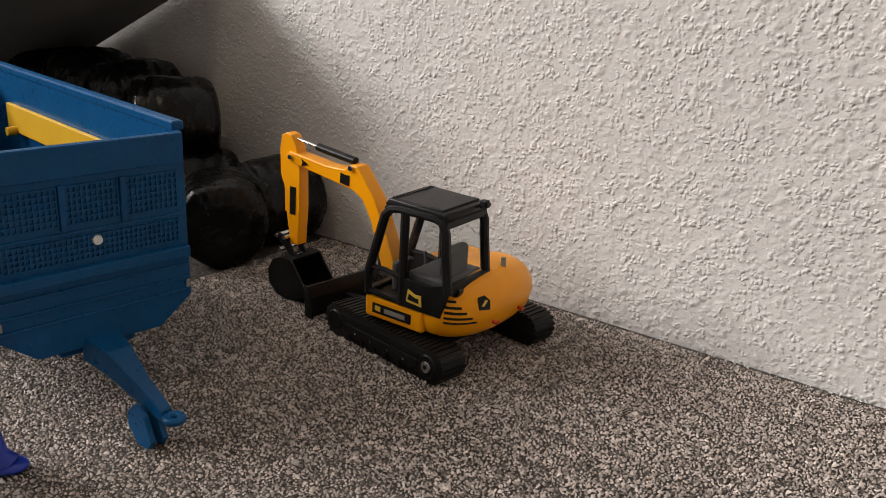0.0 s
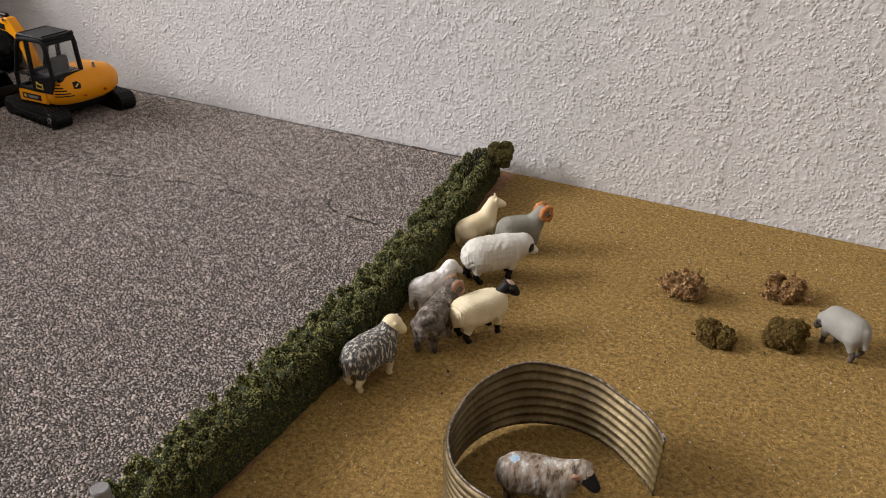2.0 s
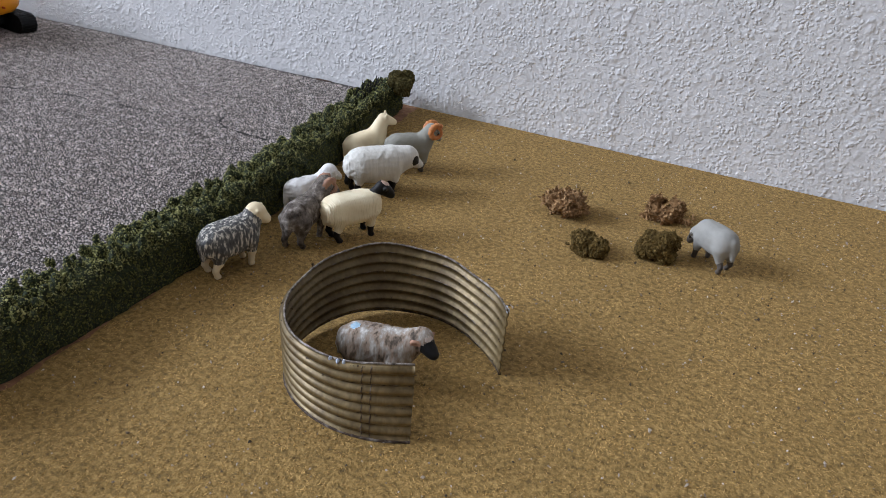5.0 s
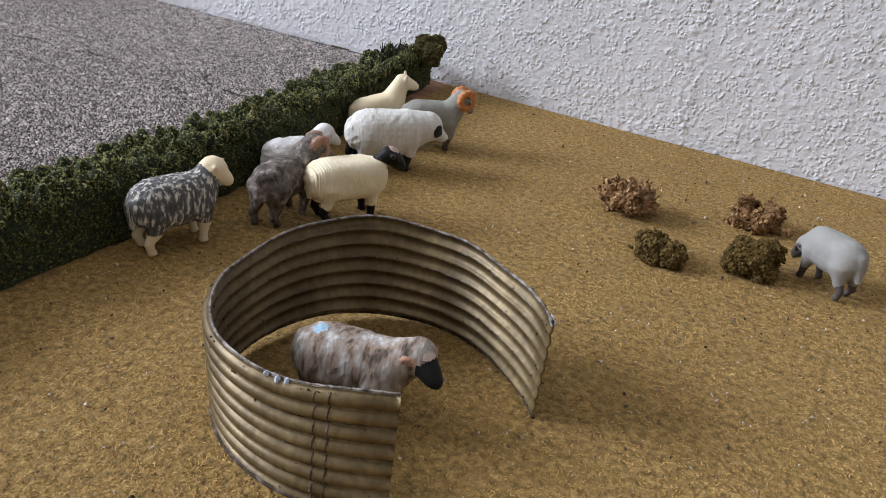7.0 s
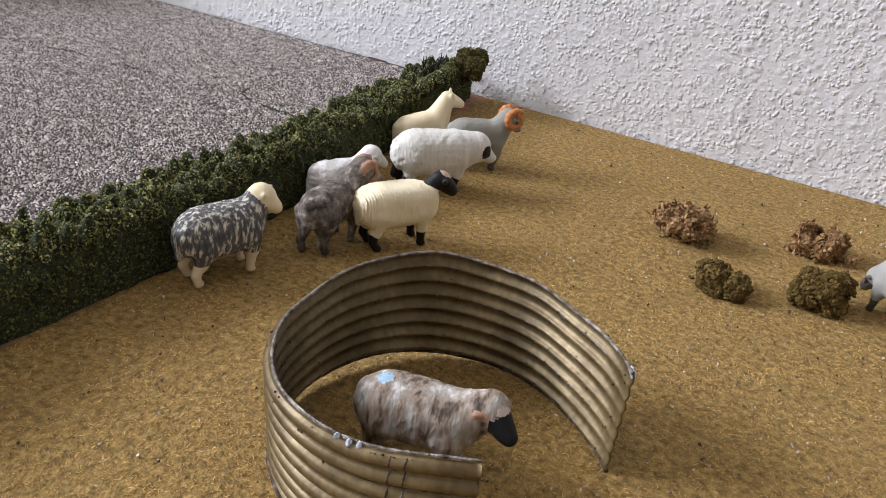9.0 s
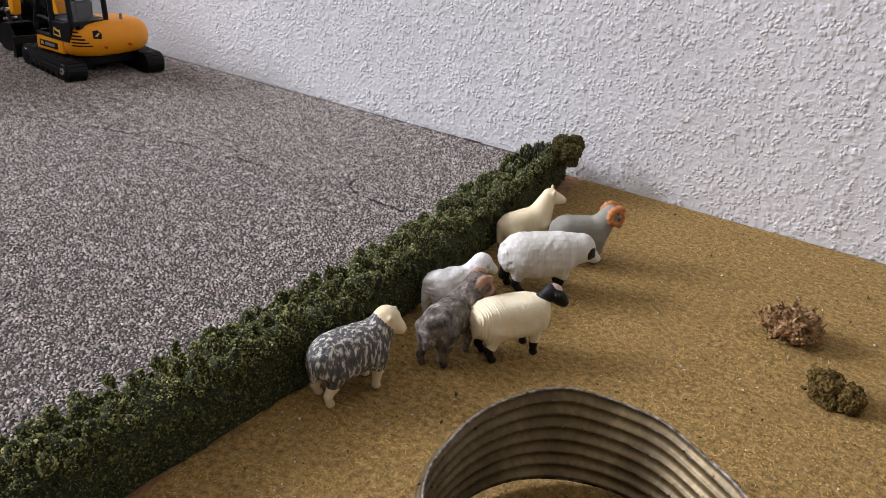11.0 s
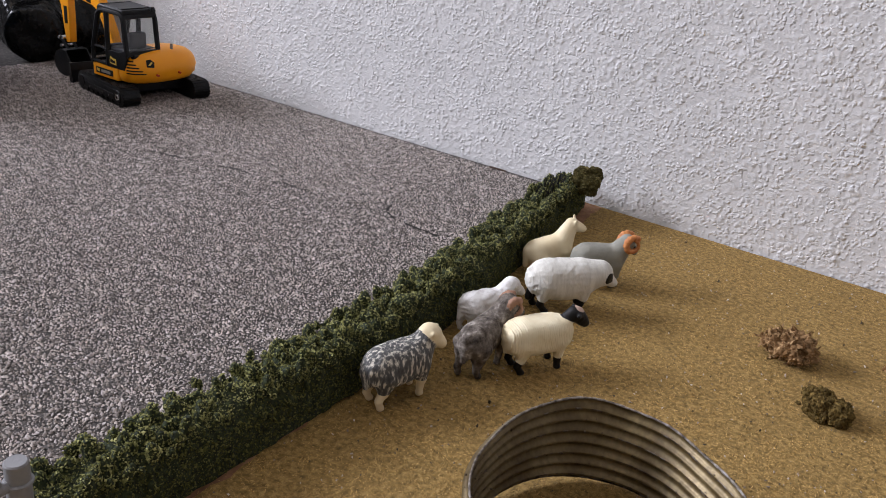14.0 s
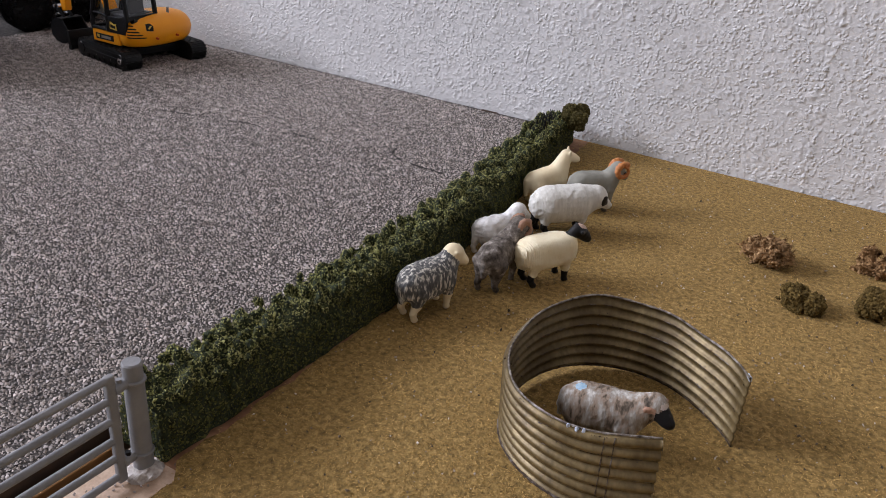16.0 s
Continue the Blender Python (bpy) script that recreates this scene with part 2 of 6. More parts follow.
_nt.links.new(_gl.outputs[0], _mx.inputs[2])
_nt.links.new(_mx.outputs[0], _mo.inputs[0])


def fleece(name, colours, scale, rough=0.75, bump=0.35, bump_scale=1400, stretch=None):
    return material(name, colours, rough, scale=scale, bump=bump, bump_scale=bump_scale, spec=0.35, detail=3.0, stretch=stretch)


F_CREAM = fleece("cream_fleece", [(0.78, 0.67, 0.44), (0.88, 0.8, 0.59)], 160, bump=0.1)
F_YELLOW = fleece("ivory_yellow", [(0.68, 0.52, 0.24), (0.76, 0.61, 0.32)], 90, bump=0.15)
F_WHITE = fleece("white_fleece", [(0.6, 0.585, 0.53), (0.77, 0.755, 0.695)], 260, stretch=(2.5, 1, 0.4))
F_GREY = fleece("plain_grey", [(0.23, 0.225, 0.19), (0.3, 0.295, 0.25)], 120, bump=0.15)
F_PALE = fleece("pale_grey", [(0.29, 0.285, 0.26), (0.36, 0.355, 0.325)], 100, bump=0.15)
F_MOTTLE = fleece("mottled_grey", [(0.05, 0.05, 0.05), (0.075, 0.076, 0.076), (0.1, 0.1, 0.1), (0.11, 0.11, 0.106), (0.42, 0.4, 0.35), (0.66, 0.63, 0.55), (0.72, 0.69, 0.6)], 560, stretch=(1.3, 1.3, 0.4))
F_DARK = fleece("grey_brown", [(0.028, 0.022, 0.017), (0.1, 0.082, 0.066), (0.19, 0.163, 0.138), (0.42, 0.38, 0.335)], 300, bump=0.6)
F_SPECK = fleece("speckled_brown", [(0.04, 0.029, 0.019), (0.12, 0.092, 0.066), (0.3, 0.225, 0.165), (0.33, 0.29, 0.245), (0.46, 0.435, 0.395), (0.68, 0.66, 0.62)], 230, stretch=(1.6, 0.9, 0.5), bump=0.3, bump_scale=1000)
F_SPECKG = fleece("speckled_grey", [(0.03, 0.027, 0.023), (0.15, 0.12, 0.095), (0.36, 0.27, 0.2), (0.36, 0.325, 0.285), (0.6, 0.56, 0.5)], 220, stretch=(2.0, 0.9, 0.35))
F_DIRTYWHITE = fleece("dirty_white", [(0.6, 0.58, 0.56), (0.83, 0.82, 0.8), (0.9, 0.9, 0.88)], 200)
K_BLACK = material("painted_black", [(0.006, 0.0058, 0.0056), (0.016, 0.015, 0.0145)], 0.5, scale=200, bump=0.1, bump_scale=1400, spec=0.2)
K_CREAM = fleece("painted_cream", [(0.77, 0.64, 0.4), (0.84, 0.73, 0.5)], 150, rough=0.5, bump=0.1)
K_HORN = fleece("orange_horn", [(0.42, 0.14, 0.04), (0.66, 0.28, 0.09)], 500, rough=0.5, bump=0.2)
K_RUST = fleece("rust_paint", [(0.28, 0.14, 0.075), (0.45, 0.27, 0.185)], 250, rough=0.55)
K_PINK = fleece("pinkish_head", [(0.45, 0.3, 0.22), (0.6, 0.45, 0.36)], 250, rough=0.55)
K_PALEHEAD = fleece("pale_pink_head", [(0.42, 0.27, 0.2), (0.6, 0.5, 0.44), (0.66, 0.6, 0.55)], 260, rough=0.55)
K_BLUE = fleece("blue_mark", [(0.2, 0.38, 0.55), (0.5, 0.62, 0.68)], 500, rough=0.6)
K_DARKLEG = fleece("dark_leg", [(0.05, 0.042, 0.036), (0.14, 0.12, 0.1)], 300, rough=0.5)
K_GREYLEG = fleece("grey_leg", [(0.22, 0.2, 0.18), (0.45, 0.43, 0.4)], 300, rough=0.5)

# ---------------------------------------------------------------- mesh helpers


def from_arrays(name, verts, faces, mats, parent=None, smooth=False, index=None):
    me = bpy.data.meshes.new(name)
    verts, faces = np.asarray(verts, np.float32), np.asarray(faces, np.int32)
    k = faces.shape[1]
    me.vertices.add(len(verts))
    me.vertices.foreach_set("co", verts.ravel())
    me.loops.add(faces.size)
    me.loops.foreach_set("vertex_index", faces.ravel())
    me.polygons.add(len(faces))
    me.polygons.foreach_set("loop_start", np.arange(0, faces.size, k, dtype=np.int32))
    me.polygons.foreach_set("loop_total", np.full(len(faces), k, np.int32))
    for m in (mats if isinstance(mats, (list, tuple)) else [mats]):
        me.materials.append(m)
    if index is not None:
        me.polygons.foreach_set("material_index", np.asarray(index, np.int32))
    me.polygons.foreach_set("use_smooth", np.full(len(faces), smooth, bool))
    me.update(calc_edges=True)
    me.validate()
    ob = new(name, me)
    if parent:
        ob.parent = parent
    return ob


def part(name, bm, mat, parent=None, label="", smooth=False):
    me = bpy.data.meshes.new(name)
    bmesh.ops.recalc_face_normals(bm, faces=bm.faces)
    bm.to_mesh(me)
    bm.free()
    me.materials.append(mat)
    if smooth:
        me.polygons.foreach_set("use_smooth", np.ones(len(me.polygons), bool))
        me.set_sharp_from_angle(angle=radians(40))
    ob = new(name, me)
    if parent:
        ob.parent = parent
    if label:
        ob["label"] = label
    return ob


def empty(name, m=None, **tags):
    ob = new(name)
    ob.empty_display_size = 0.01
    if m is not None:
        ob.matrix_world = m
    return tagged(ob, **tags)


def box(bm, lo, hi, bevel=0.0, seg=2, m=None):
    c = [(a + b) / 2 for a, b in zip(lo, hi)]
    s = [abs(b - a) for a, b in zip(lo, hi)]
    mat4 = Matrix.Translation(c) @ Matrix.Diagonal((*s, 1))
    if m is not None:
        mat4 = m @ mat4
    r = bmesh.ops.create_cube(bm, size=1.0, matrix=mat4)
    if bevel:
        es = list({e for v in r["verts"] for e in v.link_edges})
        bmesh.ops.bevel(bm, geom=es, offset=bevel, segments=seg, profile=0.5, affect="EDGES")
    return bm


def rod(bm, a, b, r0, r1=None, seg=14):
    a, b = Vector(a), Vector(b)
    d = b - a
    q = d.to_track_quat("Z", "Y").to_matrix().to_4x4()
    bmesh.ops.create_cone(bm, cap_ends=True, segments=seg, radius1=r0, radius2=r0 if r1 is None else r1, depth=d.length,
                          matrix=Matrix.Translation((a + b) / 2) @ q)
    return bm


def plate(bm, pts, y0, y1, bevel=0.0, axis="y"):
    """A polygon in the xz plane (or yz, xy) extruded along the third axis."""
    put = {"y": lambda p, k: (p[0], k, p[1]), "x": lambda p, k: (k, p[0], p[1]), "z": lambda p, k: (p[0], p[1], k)}[axis]
    a = [bm.verts.new(put(p, y0)) for p in pts]
    b = [bm.verts.new(put(p, y1)) for p in pts]
    fs = [bm.faces.new(a), bm.faces.new(b[::-1])]
    n = len(pts)
    for i in range(n):
        fs.append(bm.faces.new((a[i], b[i], b[(i + 1) % n], a[(i + 1) % n])))
    if bevel:
        bmesh.ops.recalc_face_normals(bm, faces=fs)
        bmesh.ops.bevel(bm, geom=list({e for f in fs for e in f.edges}), offset=bevel, segments=2, profile=0.5, affect="EDGES")
    return bm


def tube(bm, pts, r, seg=10, closed=False):
    """A round bar along points; r may be a list."""
    pts = [Vector(p) for p in pts]
    n = len(pts)
    rr = r if isinstance(r, (list, tuple)) else [r] * n
    rings = []
    side = None
    for i, p in enumerate(pts):
        d = (pts[(i + 1) % n] - pts[i - 1]) if (closed or 0 < i < n - 1) else (pts[1] - pts[0] if i == 0 else pts[-1] - pts[-2])
        d.normalize()
        if side is None:
            side = d.orthogonal().normalized()
        side = (side - d * side.dot(d)).normalized()
        up = d.cross(side)
        rings.append([bm.verts.new(p + (side * math.cos(2 * math.pi * k / seg) + up * math.sin(2 * math.pi * k / seg)) * rr[i]) for k in range(seg)])
    for i in range(n if closed else n - 1):
        a, b = rings[i], rings[(i + 1) % n]
        for k in range(seg):
            bm.faces.new((a[k], a[(k + 1) % seg], b[(k + 1) % seg], b[k]))
    if not closed:
        bm.faces.new(rings[0][::-1])
        bm.faces.new(rings[-1])
    return bm


def pebbles(centres, size, rng, ring=5):
    """Rounded stone tops, each a low dome with an uneven foot."""
    n = len(centres)
    size = np.asarray(size).reshape(-1, 1)
    a = 2 * np.pi * (np.arange(ring)[None] / ring + rng.random((n, 1))) + rng.normal(0, 0.16, (n, ring))
    r = size * rng.uniform(0.8, 1.25, (n, ring))
    v = np.zeros((n, ring + 1, 3))
    v[:, :ring, 0], v[:, :ring, 1] = r * np.cos(a), r * np.sin(a) * rng.uniform(0.5, 0.95, (n, 1))
    v[:, :ring, 2] = -size * rng.uniform(0.3, 1.1, (n, ring))
    v[:, ring, :2] = size * rng.normal(0, 0.15, (n, 2))
    v[:, ring, 2] = size[:, 0] * rng.uniform(0.2, 0.6, n)
    t = rng.uniform(0, 2 * np.pi, n)
    c, s = np.cos(t)[:, None], np.sin(t)[:, None]
    v[..., 0], v[..., 1] = v[..., 0] * c - v[..., 1] * s, v[..., 0] * s + v[..., 1] * c
    v[..., 2] += (v[..., 0] * rng.normal(0, 0.34, (n, 1)) + v[..., 1] * rng.normal(0, 0.34, (n, 1)))
    v += np.asarray(centres)[:, None]
    f = np.array([(k, (k + 1) % ring, ring) for k in range(ring)])[None] + (ring + 1) * np.arange(n)[:, None, None]
    return v.reshape(-1, 3), f.reshape(-1, 3)


def fibres(centres, length, width, rng, lift=0.25):
    """Bent, thin fibres lying loosely on level ground: two triangles each."""
    n = len(centres)
    a = rng.uniform(0, 2 * np.pi, n)
    b = a + rng.normal(0, 0.75, n)
    ln = length * rng.uniform(0.45, 1.35, n)[:, None]
    d0 = np.c_[np.cos(a), np.sin(a), rng.uniform(0.0, 2.4, n) * lift]
    d1 = np.c_[np.cos(b), np.sin(b), rng.uniform(-2.0, 1.6, n) * lift]
    s0 = np.c_[-np.sin(a), np.cos(a), rng.normal(0, 0.5, n)] * width / 2
    p1 = centres + d0 * ln * 0.5
    p2 = p1 + d1 * ln * 0.5
    v = np.stack([centres, p1 - s0, p1 + s0, p2], 1)
    f = np.array([(0, 1, 2), (1, 3, 2)])[None] + 4 * np.arange(n)[:, None, None]
    return v.reshape(-1, 3), f.reshape(-1, 3)


def curls(starts, outward, length, thick, rng, bend=2.4, pts=8):
    """Curled stringy strands with a three-sided section."""
    n = len(starts)
    d = outward + 0.6 * rng.normal(size=(n, 3))
    d /= np.linalg.norm(d, axis=1)[:, None]
    ax = rng.normal(size=(n, 3))
    ax -= d * (ax * d).sum(1)[:, None]
    ax /= np.linalg.norm(ax, axis=1)[:, None]
    ln = length * rng.uniform(0.5, 1.2, n)
    turn = bend * rng.uniform(0.3, 1.3, n) / pts
    p = starts.copy()
    rings = []
    for k in range(pts):
        side = np.cross(d, ax)
        th = (thick * rng.uniform(0.7, 1.2, n) * (1 - 0.5 * k / pts))[:, None]
        rings.append(np.stack([p + th * ax * 1.6, p - th * ax * 1.6, p + th * side], 1))
        p = p + d * (ln / pts)[:, None]
        d = d * np.cos(turn)[:, None] + side * np.sin(turn)[:, None]
    v = np.stack(rings, 1)
    f = []
    for k in range(pts - 1):
        for j in range(3):
            a0, a1, b0, b1 = 3 * k + j, 3 * k + (j + 1) % 3, 3 * k + 3 + j, 3 * k + 3 + (j + 1) % 3
            f += [(a0, a1, b1), (a0, b1, b0)]
    f += [(0, 2, 1), (3 * pts - 3, 3 * pts - 2, 3 * pts - 1)]
    f = np.array(f)[None] + 3 * pts * np.arange(n)[:, None, None]
    return v.reshape(-1, 3), f.reshape(-1, 3)


OCTA_V = np.array([(1, 0, 0), (-1, 0, 0), (0, 1, 0), (0, -1, 0), (0, 0, 1), (0, 0, -1)], float)
OCTA_F = np.array([(0, 2, 4), (2, 1, 4), (1, 3, 4), (3, 0, 4), (2, 0, 5), (1, 2, 5), (3, 1, 5), (0, 3, 5)])


def turns(rng, n):
    q = rng.normal(size=(n, 4))
    q /= np.linalg.norm(q, axis=1)[:, None]
    w, x, y, z = q.T
    return np.stack([np.stack([1 - 2 * (y * y + z * z), 2 * (x * y - z * w), 2 * (x * z + y * w)], -1),
                     np.stack([2 * (x * y + z * w), 1 - 2 * (x * x + z * z), 2 * (y * z - x * w)], -1),
                     np.stack([2 * (x * z - y * w), 2 * (y * z + x * w), 1 - 2 * (x * x + y * y)], -1)], 1)


def chips(centres, size, rng, squash=(1, 0.75, 0.55), jitter=0.35):
    """Vertices and faces of many small rough stones or leaves."""
    n = len(centres)
    v = OCTA_V[None] * (1 + rng.uniform(-jitter, jitter, (n, 6, 1))) * np.array(squash) * np.asarray(size).reshape(-1, 1, 1)
    v += rng.normal(0, 0.18, v.shape) * np.asarray(size).reshape(-1, 1, 1)
    v = np.einsum("nij,nkj->nki", turns(rng, n), v) + np.asarray(centres)[:, None]
    f = OCTA_F[None] + 6 * np.arange(n)[:, None, None]
    return v.reshape(-1, 3), f.reshape(-1, 3)


def blades(centres, normals, length, width, rng, lift=0.35):
    """Single-triangle fibres lying roughly along a surface."""
    n = len(centres)
    d = rng.normal(size=(n, 3))
    d -= normals * (d * normals).sum(1)[:, None] * (1 - lift)
    up = rng.uniform(0.05, 1.0, n)[:, None] * lift * 1.6
    d = d / np.linalg.norm(d, axis=1)[:, None] + normals * up
    d /= np.linalg.norm(d, axis=1)[:, None]
    s = np.cross(d, normals + 0.3 * rng.normal(size=(n, 3)))
    s /= np.linalg.norm(s, axis=1)[:, None] + 1e-9
    ln = (length * rng.uniform(0.5, 1.3, n))[:, None]
    v = np.stack([centres - s * width / 2, centres + s * width / 2, centres + d * ln], 1)
    return v.reshape(-1, 3), np.arange(3 * n).reshape(-1, 3)


def bandnoise(shape, step, low, high, rng):
    """Random relief with waves between two lengths, about unit size."""
    f = np.fft.rfft2(rng.normal(size=shape))
    ky, kx = np.fft.fftfreq(shape[0], step)[:, None], np.fft.rfftfreq(shape[1], step)[None]
    k = np.hypot(kx, ky) + 1e-9
    f *= np.exp(-((k * low) ** 2)) * (1 - np.exp(-((k * high) ** 2)))
    out = np.fft.irfft2(f, s=shape)
    return out / out.std()


def nets(fn, lo, hi, step):
    """Surface nets: the skin where fn(points) is zero. Vertices and quads."""
    lo, hi = np.array(lo, float), np.array(hi, float)
    n = np.ceil((hi - lo) / step).astype(int) + 1
    ax = [lo[i] + step * np.arange(n[i]) for i in range(3)]
    g = np.stack(np.meshgrid(*ax, indexing="ij"), -1)
    d = fn(g.reshape(-1, 3)).reshape(n)
    c = n - 1
    inside = d < 0
    total = np.zeros(c)
    acc = np.zeros((*c, 3))
    corner = [(i, j, k) for i in (0, 1) for j in (0, 1) for k in (0, 1)]
    cut = lambda a, o: a[o[0]:o[0] + c[0], o[1]:o[1] + c[1], o[2]:o[2] + c[2]]
    for a in corner:
        for axis in range(3):
            if a[axis]:
                continue
            b = tuple(a[i] + (i == axis) for i in range(3))
            da, db = cut(d, a), cut(d, b)
            cross = cut(inside, a) != cut(inside, b)
            t = np.where(cross, da / np.where(cross, da - db, 1), 0)
            p = np.array(a, float) + t[..., None] * (np.array(b) - np.array(a))
            acc += np.where(cross[..., None], p, 0)
            total += cross
    has = total > 0
    ids = -np.ones(c, int)
    ids[has] = np.arange(has.sum())
    cell = np.argwhere(has)
    verts = lo + step * (cell + acc[has] / total[has][:, None])
    quads = []
    for axis in range(3):
        o1, o2 = [i for i in range(3) if i != axis]
        a = inside
        b = np.roll(inside, -1, axis)
        idx = np.argwhere(a != b)
        ok = (idx[:, axis] < c[axis]) & (idx[:, o1] > 0) & (idx[:, o2] > 0) & (idx[:, o1] < c[o1]) & (idx[:, o2] < c[o2])
        idx = idx[ok]
        e1, e2 = np.eye(3, dtype=int)[o1], np.eye(3, dtype=int)[o2]
        q = np.stack([ids[tuple((idx - e1 - e2).T)], ids[tuple((idx - e2).T)], ids[tuple(idx.T)], ids[tuple((idx - e1).T)]], 1)
        flip = a[tuple(idx.T)] ^ (axis == 1)
        q[~flip] = q[~flip][:, ::-1]
        quads.append(q)
    return verts, np.concatenate(quads)


def cone_dist(p, a, b, ra, rb):
    a, b = np.array(a, float), np.array(b, float)
    ab = b - a
    t = np.clip(((p - a) @ ab) / (ab @ ab + 1e-12), 0, 1)
    return np.linalg.norm(p - a - t[:, None] * ab, axis=1) - (ra + (rb - ra) * t)


def egg_dist(p, c, r, e=2.0):
    """An egg with half axes r; e over 2 makes it boxier."""
    q = np.abs(p - np.array(c, float)) / np.array(r, float)
    k = (q ** e).sum(1) ** (1 / e)
    return (k - 1) * min(r)

# ---------------------------------------------------------------- room
RX0, RX1, RY0, RZ0, RZ1 = -3.65, 1.25, -2.95, -0.76, 2.75


def slab(name, lo, hi, mat, label, category):
    ob = part(name, box(bmesh.new(), lo, hi), mat)
    return tagged(ob, label, category, kind="structure")


slab("floor", (RX0 - 0.1, RY0 - 0.1, RZ0 - 0.1), (RX1 + 0.1, WALL + 0.1, RZ0), CARPET, "grey carpeted room floor under the model table", "floor")
slab("ceiling", (RX0 - 0.1, RY0 - 0.1, RZ1), (RX1 + 0.1, WALL + 0.1, RZ1 + 0.08), CEILING, "plain white painted room ceiling", "ceiling")
slab("wall_east", (RX1, RY0, RZ0), (RX1 + 0.1, WALL, RZ1), ROOMWALL, "plain pale painted room wall", "wall")
slab("wall_south", (RX0, RY0 - 0.1, RZ0), (RX1, RY0, RZ1), ROOMWALL, "plain pale painted room wall", "wall")
# the west wall has a window opening
WY0, WY1, WZ0, WZ1 = -2.85, -0.25, 1.5, 2.72
west = bmesh.new()
box(west, (RX0 - 0.1, RY0, RZ0), (RX0, WY0, RZ1))
box(west, (RX0 - 0.1, WY1, RZ0), (RX0, WALL, RZ1))
box(west, (RX0 - 0.1, WY0, RZ0), (RX0, WY1, WZ0))
box(west, (RX0 - 0.1, WY0, WZ1), (RX0, WY1, RZ1))
tagged(part("wall_west", west, ROOMWALL), "plain pale painted room wall with a window", "wall", kind="structure")
win = empty("window_1", label="white framed window that lets in daylight", category="window", kind="structure")
wf = bmesh.new()
for y0, y1, z0, z1 in ((WY0, WY0 + 0.05, WZ0, WZ1), (WY1 - 0.05, WY1, WZ0, WZ1), (WY0 + 0.05, WY1 - 0.05, WZ0, WZ0 + 0.05), (WY0 + 0.05, WY1 - 0.05, WZ1 - 0.05, WZ1)):
    box(wf, (RX0 - 0.08, y0, z0), (RX0 - 0.03, y1, z1), 0.004)
part("window_frame", wf, WHITE_PAINT, win)

# ---------------------------------------------------------------- plastered wall behind the model
rng = np.random.default_rng(11)
STEP = 0.0009
xs, zs = np.arange(-0.63, 0.72, STEP), np.arange(-0.012, 0.225, STEP)
shape = (len(zs), len(xs))


def dabs(shape, step, per_mm2, wide, rng):
    """Separate rounded dabs thrown at random, of one usual width."""
    hits = np.where(rng.random(shape) < per_mm2 * (step * 1000) ** 2, rng.gamma(2.0, 0.5, shape), 0.0)
    ky, kx = np.fft.fftfreq(shape[0], step)[:, None], np.fft.rfftfreq(shape[1], step)[None]
    soft = np.exp(-2 * (np.pi * wide) ** 2 * (kx ** 2 + ky ** 2))
    return np.fft.irfft2(np.fft.rfft2(hits) * soft, s=shape) * 2 * np.pi * (wide / step) ** 2


mid = bandnoise(shape, STEP, 0.0006, 0.0022, rng)
patch = bandnoise(shape, STEP, 0.014, 0.08, rng)
X, Z = np.meshgrid(xs, zs)
lump = dabs(shape, STEP, 0.07, 0.0006, rng) + 0.8 * dabs(shape, STEP, 0.012, 0.001, rng)
lump = 1 - np.exp(-1.1 * np.clip(lump + 0.08 * mid, 0, None))
amount = np.clip(1.0 + 0.25 * patch, 0.5, 1.4)
seam = np.exp(-(((X - 0.341 - 0.002 * np.sin(Z * 60)) / 0.0035) ** 2))
relief = 0.0005 * lump * amount * (1 - 0.85 * seam) + 0.00004 * mid
relief += 0.0007 * np.exp(-(((X - 0.334) / 0.003) ** 2)) * lump
# the far part of the wall takes every second column
first = int((-0.32 + 0.63) / STEP)
cols = np.r_[np.arange(0, first, 2), np.arange(first, len(xs))]
X, Z, relief = X[:, cols], Z[:, cols], relief[:, cols]
wv = np.stack([X.ravel(), WALL + 0.0006 - relief.ravel(), Z.ravel()], -1)
r, c = X.shape
i0 = (np.arange(r - 1)[:, None] * c + np.arange(c - 1)[None]).ravel()
wall = from_arrays("wall_north", wv, np.stack([i0, i0 + 1, i0 + c + 1, i0 + c], -1), PLASTER, smooth=True)
tagged(wall, "white wall with rough splatter plaster and a vertical seam", "wall", kind="structure")
back = bmesh.new()
box(back, (RX0, WALL + 0.003, RZ0), (RX1, WALL + 0.1, RZ1))
box(back, (RX0, WALL - 0.0005, 0.223), (RX1, WALL + 0.003, RZ1))
box(back, (RX0, WALL - 0.0005, RZ0), (RX1, WALL + 0.003, -0.011))
box(back, (RX0, WALL - 0.0005, -0.011), (-0.629, WALL + 0.003, 0.223))
box(back, (0.719, WALL - 0.0005, -0.011), (RX1, WALL + 0.003, 0.223))
part("masonry", back, PLASTER, wall)

# ---------------------------------------------------------------- the model's base boards
base = slab("table_top", (-1.0, -0.5, -0.05), (1.0, WALL - 0.002, -0.012), WOODEDGE, "dark brown wooden board that carries the model", "table top")
for x in (-0.95, 0.95):
    for y in (-0.45, WALL - 0.06):
        part("table_leg", box(bmesh.new(), (x - 0.03, y - 0.03, RZ0), (x + 0.03, y + 0.03, -0.05), 0.004), WOODEDGE, base)


def hedge_x(y):
    """Where the hedge's foot meets the grass."""
    return 0.2183 - 0.6 * np.clip(y - 0.09, 0, None) ** 2 * 0.43 - 0.012 * np.clip(y - 0.13, 0, 0.2) / 0.2


